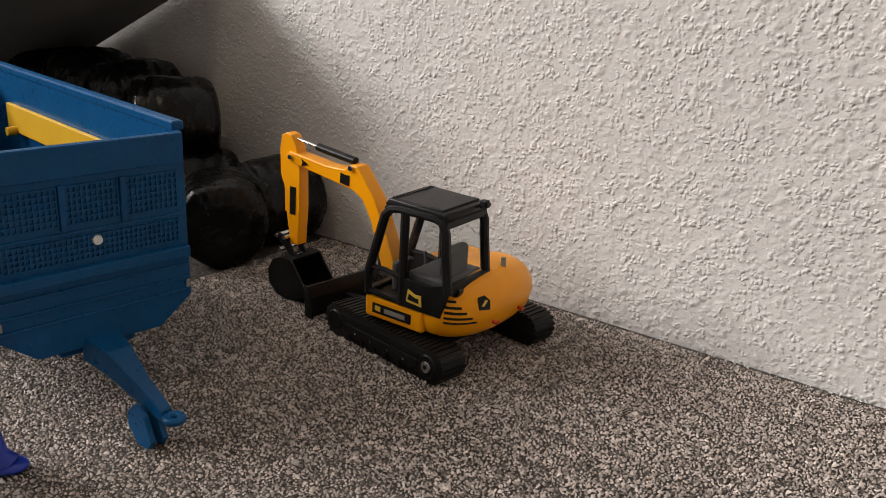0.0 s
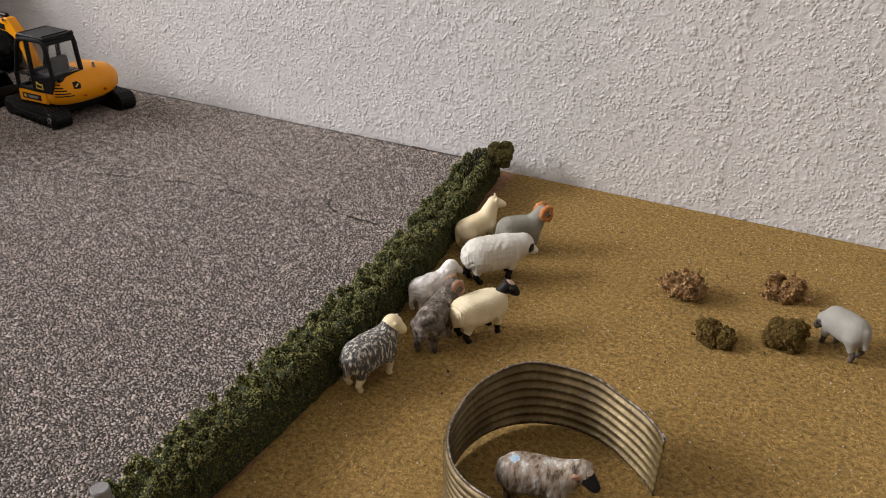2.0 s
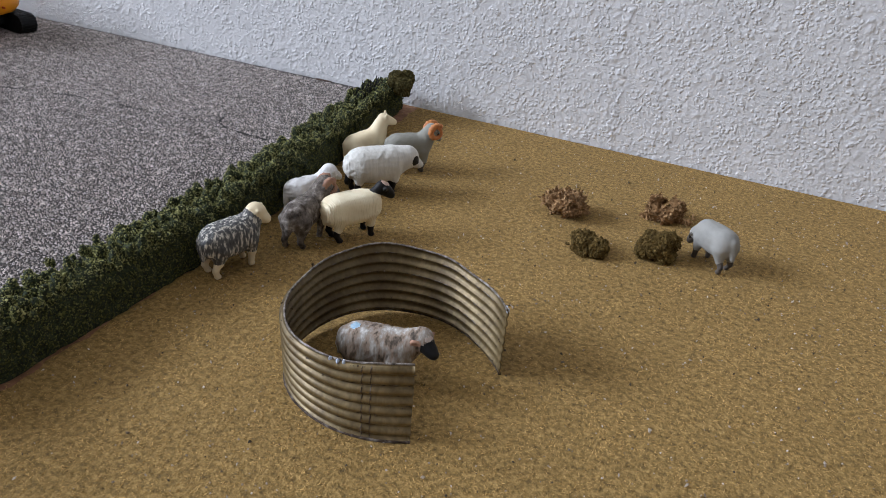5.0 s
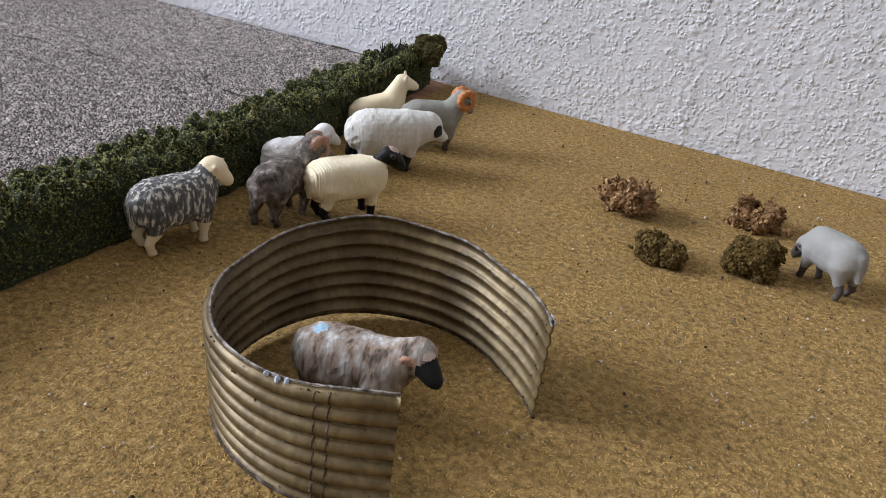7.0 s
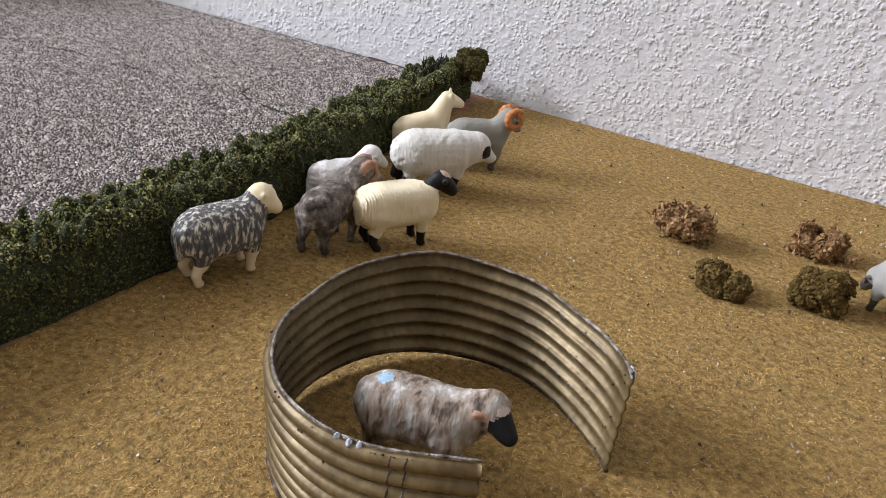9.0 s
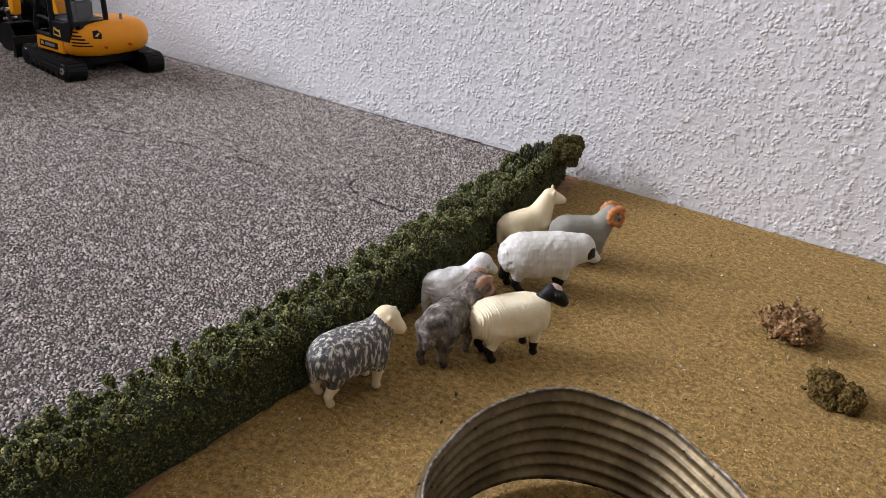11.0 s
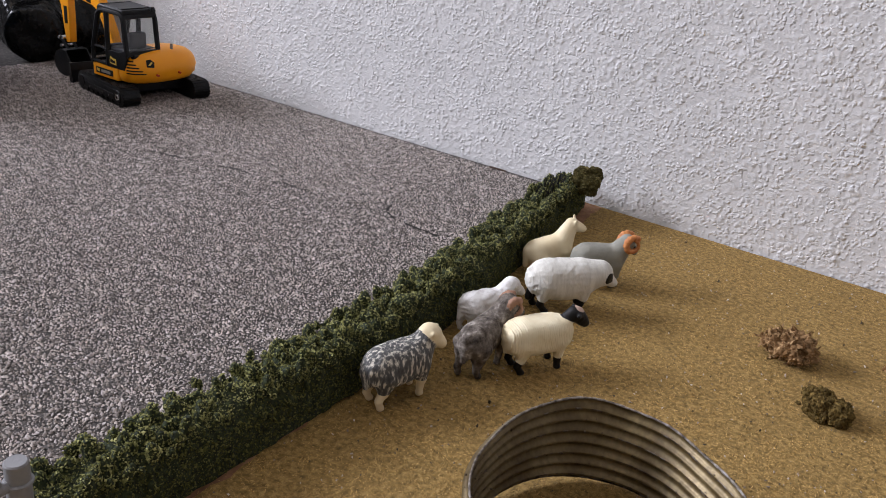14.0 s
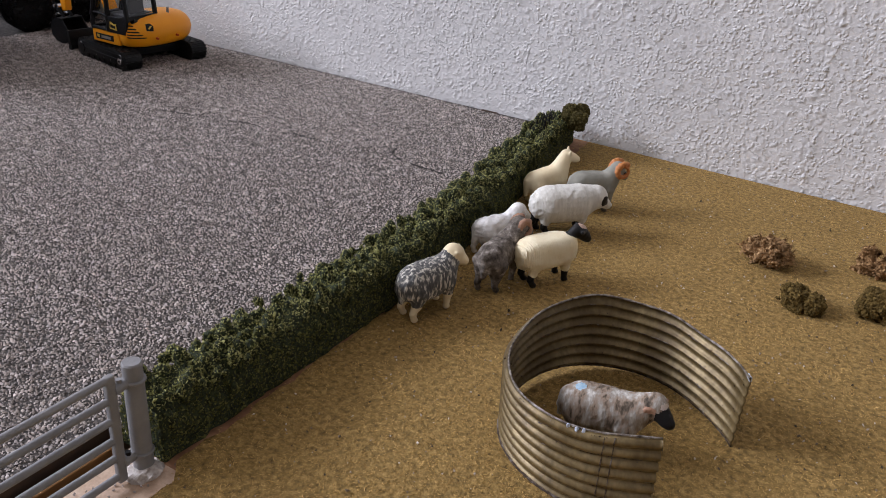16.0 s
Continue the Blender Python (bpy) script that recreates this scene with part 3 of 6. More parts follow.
def strip(y):
    """How wide the ground lies bare beside the hedge's foot."""
    return -0.0008 + 0.0028 * np.clip((0.085 - y) / 0.07, 0, 1) + 0.0055 * np.clip((-0.018 - y) / 0.006, 0, 1) + 0.009 * np.clip((y - 0.29) / 0.06, 0, 1)


def edge_x(y):
    """The gravel board's edge, under the hedge and along the gateway."""
    return float(hedge_x(y)) - 0.012 if y > -0.02 else 0.1915


ey = [-0.5, -0.0201] + [-0.02 + 0.39 * i / 30 for i in range(31)] + [WALL - 0.0008]
outline = [(-1.0, WALL - 0.0008), (-1.0, -0.5)] + [(edge_x(y), y) for y in ey]
gravel = part("gravel_board", plate(bmesh.new(), outline, -0.0119, -0.0006, axis="z"), WOODEDGE)
tagged(gravel, "board covered with fine grey gravel", "gravel", kind="structure")
part("grit_bed", plate(bmesh.new(), [(x - 0.0003 if x > 0 else x, y) for x, y in outline], -0.0006, 0.0, axis="z"), GRIT_BED, gravel)

# dark gap where a gravel sheet has lifted, and the torn corner at the wall
gap = bmesh.new()
line = [(0.109, 0.266), (0.1105, 0.259), (0.116, 0.2525), (0.123, 0.2485), (0.137, 0.2472), (0.155, 0.2465)]
for (x0, y0), (x1, y1) in zip(line, line[1:]):
    d = Vector((x1 - x0, y1 - y0, 0)).normalized()
    n = Vector((-d.y, d.x, 0)) * (0.0007 - 0.0003 * math.sin(90 * x0))
    gap.faces.new([gap.verts.new(p) for p in (Vector((x0, y0, 0.0003)) - n, Vector((x1, y1, 0.0003)) - n, Vector((x1, y1, 0.0003)) + n, Vector((x0, y0, 0.0003)) + n)])
gap.faces.new([gap.verts.new(p) for p in ((0.1125, 0.3715, 0.0004), (0.1225, 0.3728, 0.0004), (0.1225, 0.3742, 0.0004), (0.1125, 0.3742, 0.0004))])
part("sheet_gap", gap, DARKGAP, gravel, "dark gap between gravel sheets")
rng = np.random.default_rng(3)
SP = 0.0012
gx, gy = np.meshgrid(np.arange(-0.31, 0.21, SP), np.arange(-0.11, 0.3735, SP))
gc = np.stack([gx.ravel(), gy.ravel()], -1) + rng.uniform(-0.45, 0.45, (gx.size, 2)) * SP
size = 0.00062 * np.exp(rng.normal(0, 0.3, len(gc)))
height = rng.uniform(0.0001, 0.0008, len(gc))
# a crack and a raised lip where two gravel sheets meet
cut_y = np.interp(gc[:, 0], [0.109, 0.1105, 0.116, 0.123, 0.137, 0.155], [0.266, 0.259, 0.2525, 0.2485, 0.2472, 0.2465])
crack = (np.abs(gc[:, 1] - cut_y) < np.where(gc[:, 0] < 0.1115, 0.0026, 0.0008 + 0.0005 * np.sin(gc[:, 0] * 900))) & (rng.random(len(gc)) < 0.85) & (gc[:, 0] > 0.1092) & (gc[:, 0] < 0.155)
seam_y = np.interp(gc[:, 0], [-0.1, -0.04, 0.0, 0.046, 0.092], [0.203, 0.226, 0.237, 0.2435, 0.2475])
joint = (np.abs(gc[:, 1] - seam_y - 0.0012 * np.sin(gc[:, 0] * 210)) < 0.0009 + 0.0004 * np.sin(gc[:, 0] * 777)) & (gc[:, 0] > -0.1) & (gc[:, 0] < 0.092) & (np.sin(gc[:, 0] * 130 + 1.0) > 0.1)
lift = 0.0003 * ((gc[:, 1] > seam_y) & (gc[:, 0] < 0.1))
keep = ~crack & ~joint & (gc[:, 0] < np.array([edge_x(y) for y in gc[:, 1]]) - 0.0006)
gv, gf = pebbles(np.c_[gc, height + lift][keep], size[keep], rng)
lip = plate(bmesh.new(), [(0.109, 0.3722), (0.122, 0.3735), (0.122, 0.3744), (0.109, 0.3744)], 0.0002, 0.0012, 0.0002, "z")
part("lifted_corner", lip, WOODEDGE, gravel, "dark lifted corner of a gravel sheet")
cr = np.c_[rng.uniform(-0.1, 0.1, 170), WALL - 0.0012 - rng.exponential(0.0012, 170), rng.uniform(0.0006, 0.0012, 170)]
cv, cf = chips(cr, rng.uniform(0.0003, 0.0009, 170), rng)
tagged(from_arrays("plaster_crumbs", cv, cf, PLASTER, gravel), "white plaster crumbs along the wall's foot", kind="stuff")
stones = from_arrays("gravel_chips", gv, gf, GRIT, gravel, smooth=True)
tagged(stones, "loose grey and beige stone chips", kind="stuff")

gout = [(1.0, -0.5), (1.0, WALL - 0.0008)] + [(edge_x(y) + 0.0002 if y > -0.02 else 0.203, y) for y in ey[::-1]]
turf = part("grass_board", plate(bmesh.new(), gout, -0.0119, GRASS - 0.0014, axis="z"), WOODEDGE)
tagged(turf, "board covered with dry straw-green flock grass", "grass", kind="structure")
part("turf_mat", plate(bmesh.new(), gout, GRASS - 0.0014, GRASS - 0.0004, axis="z"), TURF, turf)
rng = np.random.default_rng(5)
nb = 350000
fx, fy = rng.uniform(0.19, 0.78, nb), rng.uniform(-0.22, WALL - 0.0015, nb)
bare = fx < hedge_x(fy) + strip(fy) + 0.0002 + 0.0022 * (rng.random(nb) - 0.5)
bare &= (rng.random(nb) < 0.75) | (fx < hedge_x(fy) - 0.001) | (fy < -0.018)
fx, fy = fx[~bare], fy[~bare]
fc = np.c_[fx, fy, np.full(len(fx), GRASS - 0.0004)]
fv, ff = fibres(fc, 0.00135, 0.00024, rng, 0.3)
tagged(from_arrays("flock_fibres", fv, ff, FLOCK, turf), "short straw-coloured flock fibres", kind="stuff")
# bare strips along the hedge foot and in the gateway
for name, y0, y1, mat, label in (("bare_strip", -0.02, WALL - 0.002, SOIL, "bare reddish-brown strip beside the hedge"),
                                 ("gateway_board", -0.5, -0.0201, PALEBOARD, "bare pale brown board in the gateway")):
    sb = bmesh.new()
    ys = np.linspace(y0, y1, 120)
    lo_v = [sb.verts.new((edge_x(y) + 0.0003 if y > -0.02 else 0.2031, y, GRASS - 0.0002)) for y in ys]
    hi_v = [sb.verts.new((float(hedge_x(y) + strip(y)) + 0.0009 * math.sin(y * 190) + 0.0006 * math.sin(y * 520), y, GRASS - 0.0002)) for y in ys]
    for i in range(len(ys) - 1):
        sb.faces.new((lo_v[i], hi_v[i], hi_v[i + 1], lo_v[i + 1]))
    part(name, sb, mat, turf, label)
batten = box(bmesh.new(), (0.1940, -0.5, -0.0119), (0.1985, -0.0206, -0.0048), 0.0004)
part("batten", batten, BATTEN, turf, "orange-brown wooden batten in the gap beside the gravel")
rng = np.random.default_rng(8)
ng = 4200
pc = np.c_[rng.uniform(0.22, 0.75, ng), rng.uniform(-0.2, 0.36, ng), np.full(ng, GRASS + 0.0004)]
pv, pf = chips(pc, np.where(rng.random(ng) < 0.1, 0.00085, 0.0005) * rng.uniform(0.6, 1.2, ng), rng)
tagged(from_arrays("stray_grit", pv, pf, PEBBLE, turf), "stray pale and dark grit", kind="stuff")
pc = np.c_[rng.uniform(0.205, 0.226, 150), rng.uniform(-0.14, -0.024, 150), np.full(150, GRASS + 0.0003)]
pv, pf = chips(pc, rng.uniform(0.0004, 0.0008, 150), rng)
tagged(from_arrays("gateway_grit", pv, pf, GRIT, turf), "dark grit scattered in the gateway", kind="stuff")

# ---------------------------------------------------------------- hedge


def hedge():
    rng = np.random.default_rng(21)
    h = empty("hedge", pose(0, 0, 0), label="clipped dark green foam hedge between gravel and grass", category="hedge")
    n = 18
    ph = rng.uniform(0, 6.28, n)
    kk = rng.normal(0, 1, (n, 3)) * 520
    # sprigs that stand up from the top and bulge from the sides
    count = 950
    ly = rng.uniform(-0.0185, 0.362, count)
    side = rng.random(count)
    lx = np.where(side < 0.6, rng.uniform(-0.0195, -0.0012, count), np.where(side < 0.88, rng.normal(-0.0008, 0.0006, count), rng.normal(-0.0198, 0.0006, count))) + hedge_x(ly)
    crest = 0.018 - 0.004 * np.clip((ly - 0.2) / 0.15, 0, 1)
    lz = np.where(side < 0.6, crest + rng.uniform(-0.0024, 0.0016, count), rng.uniform(0.002, 0.018, count))
    lr = np.where(side < 0.6, rng.uniform(0.001, 0.0025, count), rng.uniform(0.0008, 0.0016, count))

    def core(p):
        x0 = hedge_x(p[:, 1])
        top = 0.0174 - 0.004 * np.clip((p[:, 1] - 0.2) / 0.15, 0, 1)
        cx = (p[:, 0] - (x0 - 0.0105)) / 0.0102
        cz = (p[:, 2] - GRASS) / (top - GRASS)
        d = ((np.abs(cx) ** 3.2 + np.clip(np.abs(cz), 0, None) ** 4.5) ** 0.28 - 1) * 0.0102
        d = np.maximum(d, -(p[:, 1] + 0.0195))
        d = np.maximum(d, p[:, 1] - 0.366)
        order = np.argsort(p[:, 1])
        ys = p[order, 1]
        for x, y, z, r in zip(lx, ly, lz, lr):
            o = order[np.searchsorted(ys, y - 2 * r):np.searchsorted(ys, y + 2 * r)]
            q = (p[o] - np.array((x, y, z))) / np.array((1, 1, 1.9))
            d[o] = np.minimum(d[o], np.linalg.norm(q, axis=1) - r)
        return d + 0.00032 * sum(np.sin(p @ k + f) for k, f in zip(kk, ph)) / math.sqrt(n) * 1.4

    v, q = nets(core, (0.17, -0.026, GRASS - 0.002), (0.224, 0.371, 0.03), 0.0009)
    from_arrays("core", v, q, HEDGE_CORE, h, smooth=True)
    tri = np.concatenate([q[:, :3], q[:, [0, 2, 3]]])
    a, b, c = v[tri[:, 0]], v[tri[:, 1]], v[tri[:, 2]]
    nn = np.cross(b - a, c - a)
    ar = np.linalg.norm(nn, axis=1)
    nn /= ar[:, None] + 1e-12
    if nn[(a[:, 2] > 0.021)][:, 2].mean() < 0:
        nn = -nn

    def scatter(count, weight):
        pick = rng.choice(len(tri), count, p=weight / weight.sum())
        u, w = rng.random(count), rng.random(count)
        s = u + w > 1
        u[s], w[s] = 1 - u[s], 1 - w[s]
        return a[pick] + u[:, None] * (b - a)[pick] + w[:, None] * (c - a)[pick], nn[pick]

    # Split by height: shaded tone below, lit tone above
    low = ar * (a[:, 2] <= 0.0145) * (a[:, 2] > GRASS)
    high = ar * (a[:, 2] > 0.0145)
    for name, weight, k, mat, label in (("side_foliage", low, 32000, HEDGE_SIDE_SHADE, "dense green foam leaves in a darker, shaded tone"),
                                        ("top_foliage", high, 36000, HEDGE_LIT_TIP, "uneven olive-green top sprigs with yellow-green tips, lightened as if lit")):
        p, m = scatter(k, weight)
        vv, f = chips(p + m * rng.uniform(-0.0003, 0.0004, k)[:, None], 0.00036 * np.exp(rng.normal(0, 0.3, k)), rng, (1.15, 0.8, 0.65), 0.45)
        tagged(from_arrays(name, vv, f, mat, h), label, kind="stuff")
    # a few dark stalks poking out near the wall
    for _ in range(40):
        y = rng.uniform(0.305, 0.345)
        o = Vector((float(hedge_x(y)) - 0.011 + rng.normal(0, 0.003), y, 0.017))
        tip = o + Vector((rng.normal(0, 0.002), rng.normal(0, 0.002), rng.uniform(0.003, 0.0075)))
        part("stalk", rod(bmesh.new(), o, tip, 0.0004, 0.0002, 5), K_BLACK, h)
    return h


hedge()


def clump(name, label, category, at, radii, mat, count, grain, seed, lumps=7, fibres=0, fibre_mat=None, group="", rough=0.25, tilt=0.0, parent=None, strands=0, strand=(0.006, 0.0004), jitter=0.5, squash=(1, 0.8, 0.6), thin=0.5):
    """A heap of many small bits on a lumpy core."""
    rng = np.random.default_rng(seed)
    rx, ry, rz = radii
    lob = np.c_[rng.uniform(-0.6, 0.6, lumps) * rx, rng.uniform(-0.6, 0.6, lumps) * ry, rng.uniform(0.15, 0.95, lumps) * rz]
    lr = rng.uniform(0.42, 0.7, lumps) * min(rx, ry, rz * 1.1)
    kk = rng.normal(0, 1, (20, 3)) * 1.4 / max(grain * 2.2, 0.0006)
    ph = rng.uniform(0, 6.28, 20)

    def fn(p):
        d = np.min([np.linalg.norm((p - c), axis=1) - s for c, s in zip(lob, lr)], axis=0)
        d = np.minimum(d, egg_dist(p, (0, 0, rz * 0.42), (rx * 0.72, ry * 0.72, rz * 0.55)))
        d = d + rough * grain * 2.5 * sum(np.sin(p @ k + f) for k, f in zip(kk, ph)) / 4.5
        return np.maximum(d, -p[:, 2] - 0.0002)

    v, q = nets(fn, (-1.5 * rx, -1.5 * ry, -0.001), (1.5 * rx, 1.5 * ry, 1.9 * rz), min(rx, ry) / 13)
    tri = np.concatenate([q[:, :3], q[:, [0, 2, 3]]])
    a, b, c = v[tri[:, 0]], v[tri[:, 1]], v[tri[:, 2]]
    n = np.cross(b - a, c - a)
    ar = np.linalg.norm(n, axis=1)
    n /= ar[:, None] + 1e-12
    if (n * (a - a.mean(0))).sum() < 0:
        n = -n
    pick = rng.choice(len(tri), count + fibres + strands, p=ar / ar.sum())
    u, w = rng.random((2, len(pick)))
    s = u + w > 1
    u[s], w[s] = 1 - u[s], 1 - w[s]
    p = a[pick] + u[:, None] * (b - a)[pick] + w[:, None] * (c - a)[pick]
    verts, faces = [v], [tri]
    off = len(v)
    idx = [np.zeros(len(tri), int)]
    if count:
        vv, f = chips(p[:count] + n[pick[:count]] * grain * 0.3, grain * np.exp(rng.normal(0, 0.3, count)), rng, squash, jitter)
        verts.append(vv), faces.append(f + off), idx.append(np.zeros(len(f), int))
        off += len(vv)
    if fibres:
        e = count + fibres
        vv, f = blades(p[count:e], n[pick[count:e]], grain * 4.5, grain * thin, rng, 0.6)
        verts.append(vv), faces.append(f + off), idx.append(np.ones(len(f), int))
        off += len(vv)
    if strands:
        e = count + fibres
        vv, f = curls(p[e:] - n[pick[e:]] * strand[1], n[pick[e:]] + np.array((0, 0, 0.3)), strand[0], strand[1], rng)
        vv[:, 2] = np.maximum(vv[:, 2], 0.0004)
        verts.append(vv), faces.append(f + off), idx.append(np.ones(len(f), int))
    ob = from_arrays(name, np.concatenate(verts), np.concatenate(faces), [mat, fibre_mat or mat], parent=parent, index=np.concatenate(idx))
    ob.matrix_basis = pose(*at, 0, 0, tilt)
    return tagged(ob, label, category, group) if not parent else ob


clump("bush", "small rounded brown-green bush at the wall end of the hedge", "bush", (0.1935, 0.3475, 0.0125), (0.0078, 0.0085, 0.0118), BUSHEND, 2600, 0.0006, 31, 9, 0)
clump("lichen_clump", "light brown stringy lichen clump on the grass", "lichen", (0.341, 0.2615, GRASS - 0.0003), (0.0125, 0.0105, 0.0078), LICHEN_BROWN, 700, 0.0008, 41, 13, 0, group="lichen clumps", rough=0.8, strands=420, strand=(0.0046, 0.00048))
clump("lichen_clump", "dark reddish-brown lichen clump on the grass", "lichen", (0.3925, 0.2865, GRASS - 0.0003), (0.0112, 0.009, 0.0062), LICHEN_RED, 900, 0.0008, 42, 9, 0, group="lichen clumps", rough=0.9, strands=150, strand=(0.0035, 0.0006))
clump("lichen_clump", "olive-brown granular lichen clump on the grass", "lichen", (0.3665, 0.2245, GRASS - 0.0003), (0.0105, 0.0088, 0.0063), LICHEN, 2500, 0.0006, 43, 16, 0, group="lichen clumps", rough=0.5, jitter=0.2, squash=(1, 0.95, 0.9))
clump("lichen_clump", "olive-brown granular lichen clump beside the grey sheep", "lichen", (0.3985, 0.2365, GRASS - 0.0003), (0.0083, 0.0083, 0.0092), LICHEN, 2500, 0.0006, 44, 16, 0, group="lichen clumps", rough=0.5, jitter=0.2, squash=(1, 0.95, 0.9))
clump("fodder_heap", "loose heap of olive-tan fibrous fodder on the grass", "hay", (0.6205, 0.132, GRASS - 0.0003), (0.043, 0.025, 0.0115), HAY, 2200, 0.0008, 45, 46, 28000, rough=1.6, tilt=-47, thin=0.25)

# ---------------------------------------------------------------- corrugated iron ring


def iron_ring():
    cx, cy = 0.3345, 0.0832
    a0, a1 = radians(28), radians(302)
    n, hz = 150, 64
    h = 0.0315
    ring = empty("corrugated_iron_ring", pose(cx, cy, GRASS - 0.0004), label="open ring of bent corrugated iron sheet with a rusty rim", category="iron ring")
    rng = np.random.default_rng(4)

    def hump(t, middle, wide):
        return math.exp(-((math.degrees(t) - middle) / wide) ** 2)

    def at(i, z, extra):
        t = a0 + (a1 - a0) * i / n
        up = z / h
        # not quite round, flatter beside the opening, with the back of the sheet lifted off the grass
        base = 0.0418 - 0.006 * hump(t, 52, 38) + 0.0014 * hump(t, 212, 30) - 0.0012 * hump(t, 302, 30)
        flare = up * (0.0022 * hump(t, 128, 22) + 0.0035 * hump(t, 246, 34) - 0.0012 * hump(t, 185, 30) - 0.001 * hump(t, 72, 22))
        ridge = 0.0009 * min(1.0, 0.3 + i / 14) * (2 * abs(math.cos(math.pi * up * 7.5)) ** 0.8 - 1)
        r = base + flare + ridge + extra
        tt = t - radians(5) * max(0.0, 1 - i / 10) * up
        zz = z + 0.0021 * hump(t, 150, 40) - 0.0012 * up * hump(t, 250, 30) + 0.00025 * math.sin(9 * t) * up
        return (r * math.cos(tt), r * math.sin(tt), zz)

    vin = np.array([[at(i, h * k / hz, -0.0002) for k in range(hz + 1)] for i in range(n + 1)])
    vout = np.array([[at(i, h * k / hz, 0.0002) for k in range(hz + 1)] for i in range(n + 1)])
    v = np.concatenate([vin.reshape(-1, 3), vout.reshape(-1, 3)])
    m = (n + 1) * (hz + 1)
    idx = lambda i, k: i * (hz + 1) + k
    f = []
    for i in range(n):
        for k in range(hz):
            f.append((idx(i, k), idx(i, k + 1), idx(i + 1, k + 1), idx(i + 1, k)))
            f.append((m + idx(i, k), m + idx(i + 1, k), m + idx(i + 1, k + 1), m + idx(i, k + 1)))
    for i in range(n):
        for k in (0, hz):
            f.append((idx(i, k), idx(i + 1, k), m + idx(i + 1, k), m + idx(i, k)))
    for k in range(hz):
        for i in (0, n):
            f.append((idx(i, k), m + idx(i, k), m + idx(i, k + 1), idx(i, k + 1)))
    from_arrays("sheet", v, f, IRON, ring, smooth=True)
    rim = bmesh.new()
    pts = [Vector(at(i, h, 0)) for i in range(0, n + 1)]
    tube(rim, pts, [0.0003 * (1 + 0.6 * rng.random()) for _ in pts], 6)
    part("rim", rim, RIM, ring, "chipped rusty top edge", True)
    foot = bmesh.new()
    pts = [Vector(at(i, 0.0004, 0)) for i in range(0, n + 1)]
    tube(foot, pts, [0.0004 * (1 + 0.5 * rng.random()) for _ in pts], 6)
    part("foot_rim", foot, RUST, ring, "dark dirty bottom edge", True)
    for i, zz in ((0.5, 0.978), (1.4, 0.985), (129, 0.992), (131, 0.985), (132.5, 0.99)):
        dab = bmesh.new()
        bmesh.ops.create_icosphere(dab, subdivisions=2, radius=0.001, matrix=Matrix.Translation(at(i, h * zz, 0.0001)) @ Matrix.Diagonal((0.6, 0.6, 1.1, 1)))
        for w in dab.verts:
            w.co += Vector((rng.normal(0, 0.0001), rng.normal(0, 0.0001), rng.normal(0, 0.0001)))
        part("paint_dab", dab, PAINTDAB, ring, "pale blue paint dab on the rim", True)
    for i in (137.2, 139.4):
        st = bmesh.new()
        tube(st, [at(i, h * k / 60, 0.00024) for k in range(2, 60)], [0.00004 + 0.00026 * rng.random() for k in range(2, 60)], 5)
        part("streak", st, RUST, ring, "dark vertical weld streak")
    # broken rust lines in the outer grooves
    lines = bmesh.new()
    for g in range(7):
        z, i = h * (g + 0.5) / 7.5, 0.0
        while i < n - 3:
            i += rng.uniform(0.5, 5)
            e = min(n - 0.5, i + rng.uniform(2, 16))
            js = np.linspace(i, e, max(3, int(e - i) + 1))
            tube(lines, [at(j, z + rng.normal(0, 0.00008), 0.00022) for j in js], [0.00008 + 0.00022 * rng.random() for _ in js], 5)
            i = e
    tagged(part("groove_rust", lines, RUST, ring), "broken dark rust lines in the grooves", kind="stuff")
    # flecks of rust and dirt, thickest along the grooves
    groove = (rng.integers(0, 8, 620) + 0.5 + rng.normal(0, 0.09, 620)) / 7.5
    spots = [at(i, h * min(0.98, g), s) for i, g, s in zip(rng.uniform(1, n - 1, 620), groove, rng.choice([0.0003, -0.0003], 620))]
    sv, sf = chips(np.array(spots), rng.uniform(0.00012, 0.00046, 620), rng, (1, 1, 0.7))
    tagged(from_arrays("rust_flecks", sv, sf, RUST, ring), "dark rust flecks", kind="stuff")
    return ring


iron_ring()

# ---------------------------------------------------------------- toy sheep, one mesh each


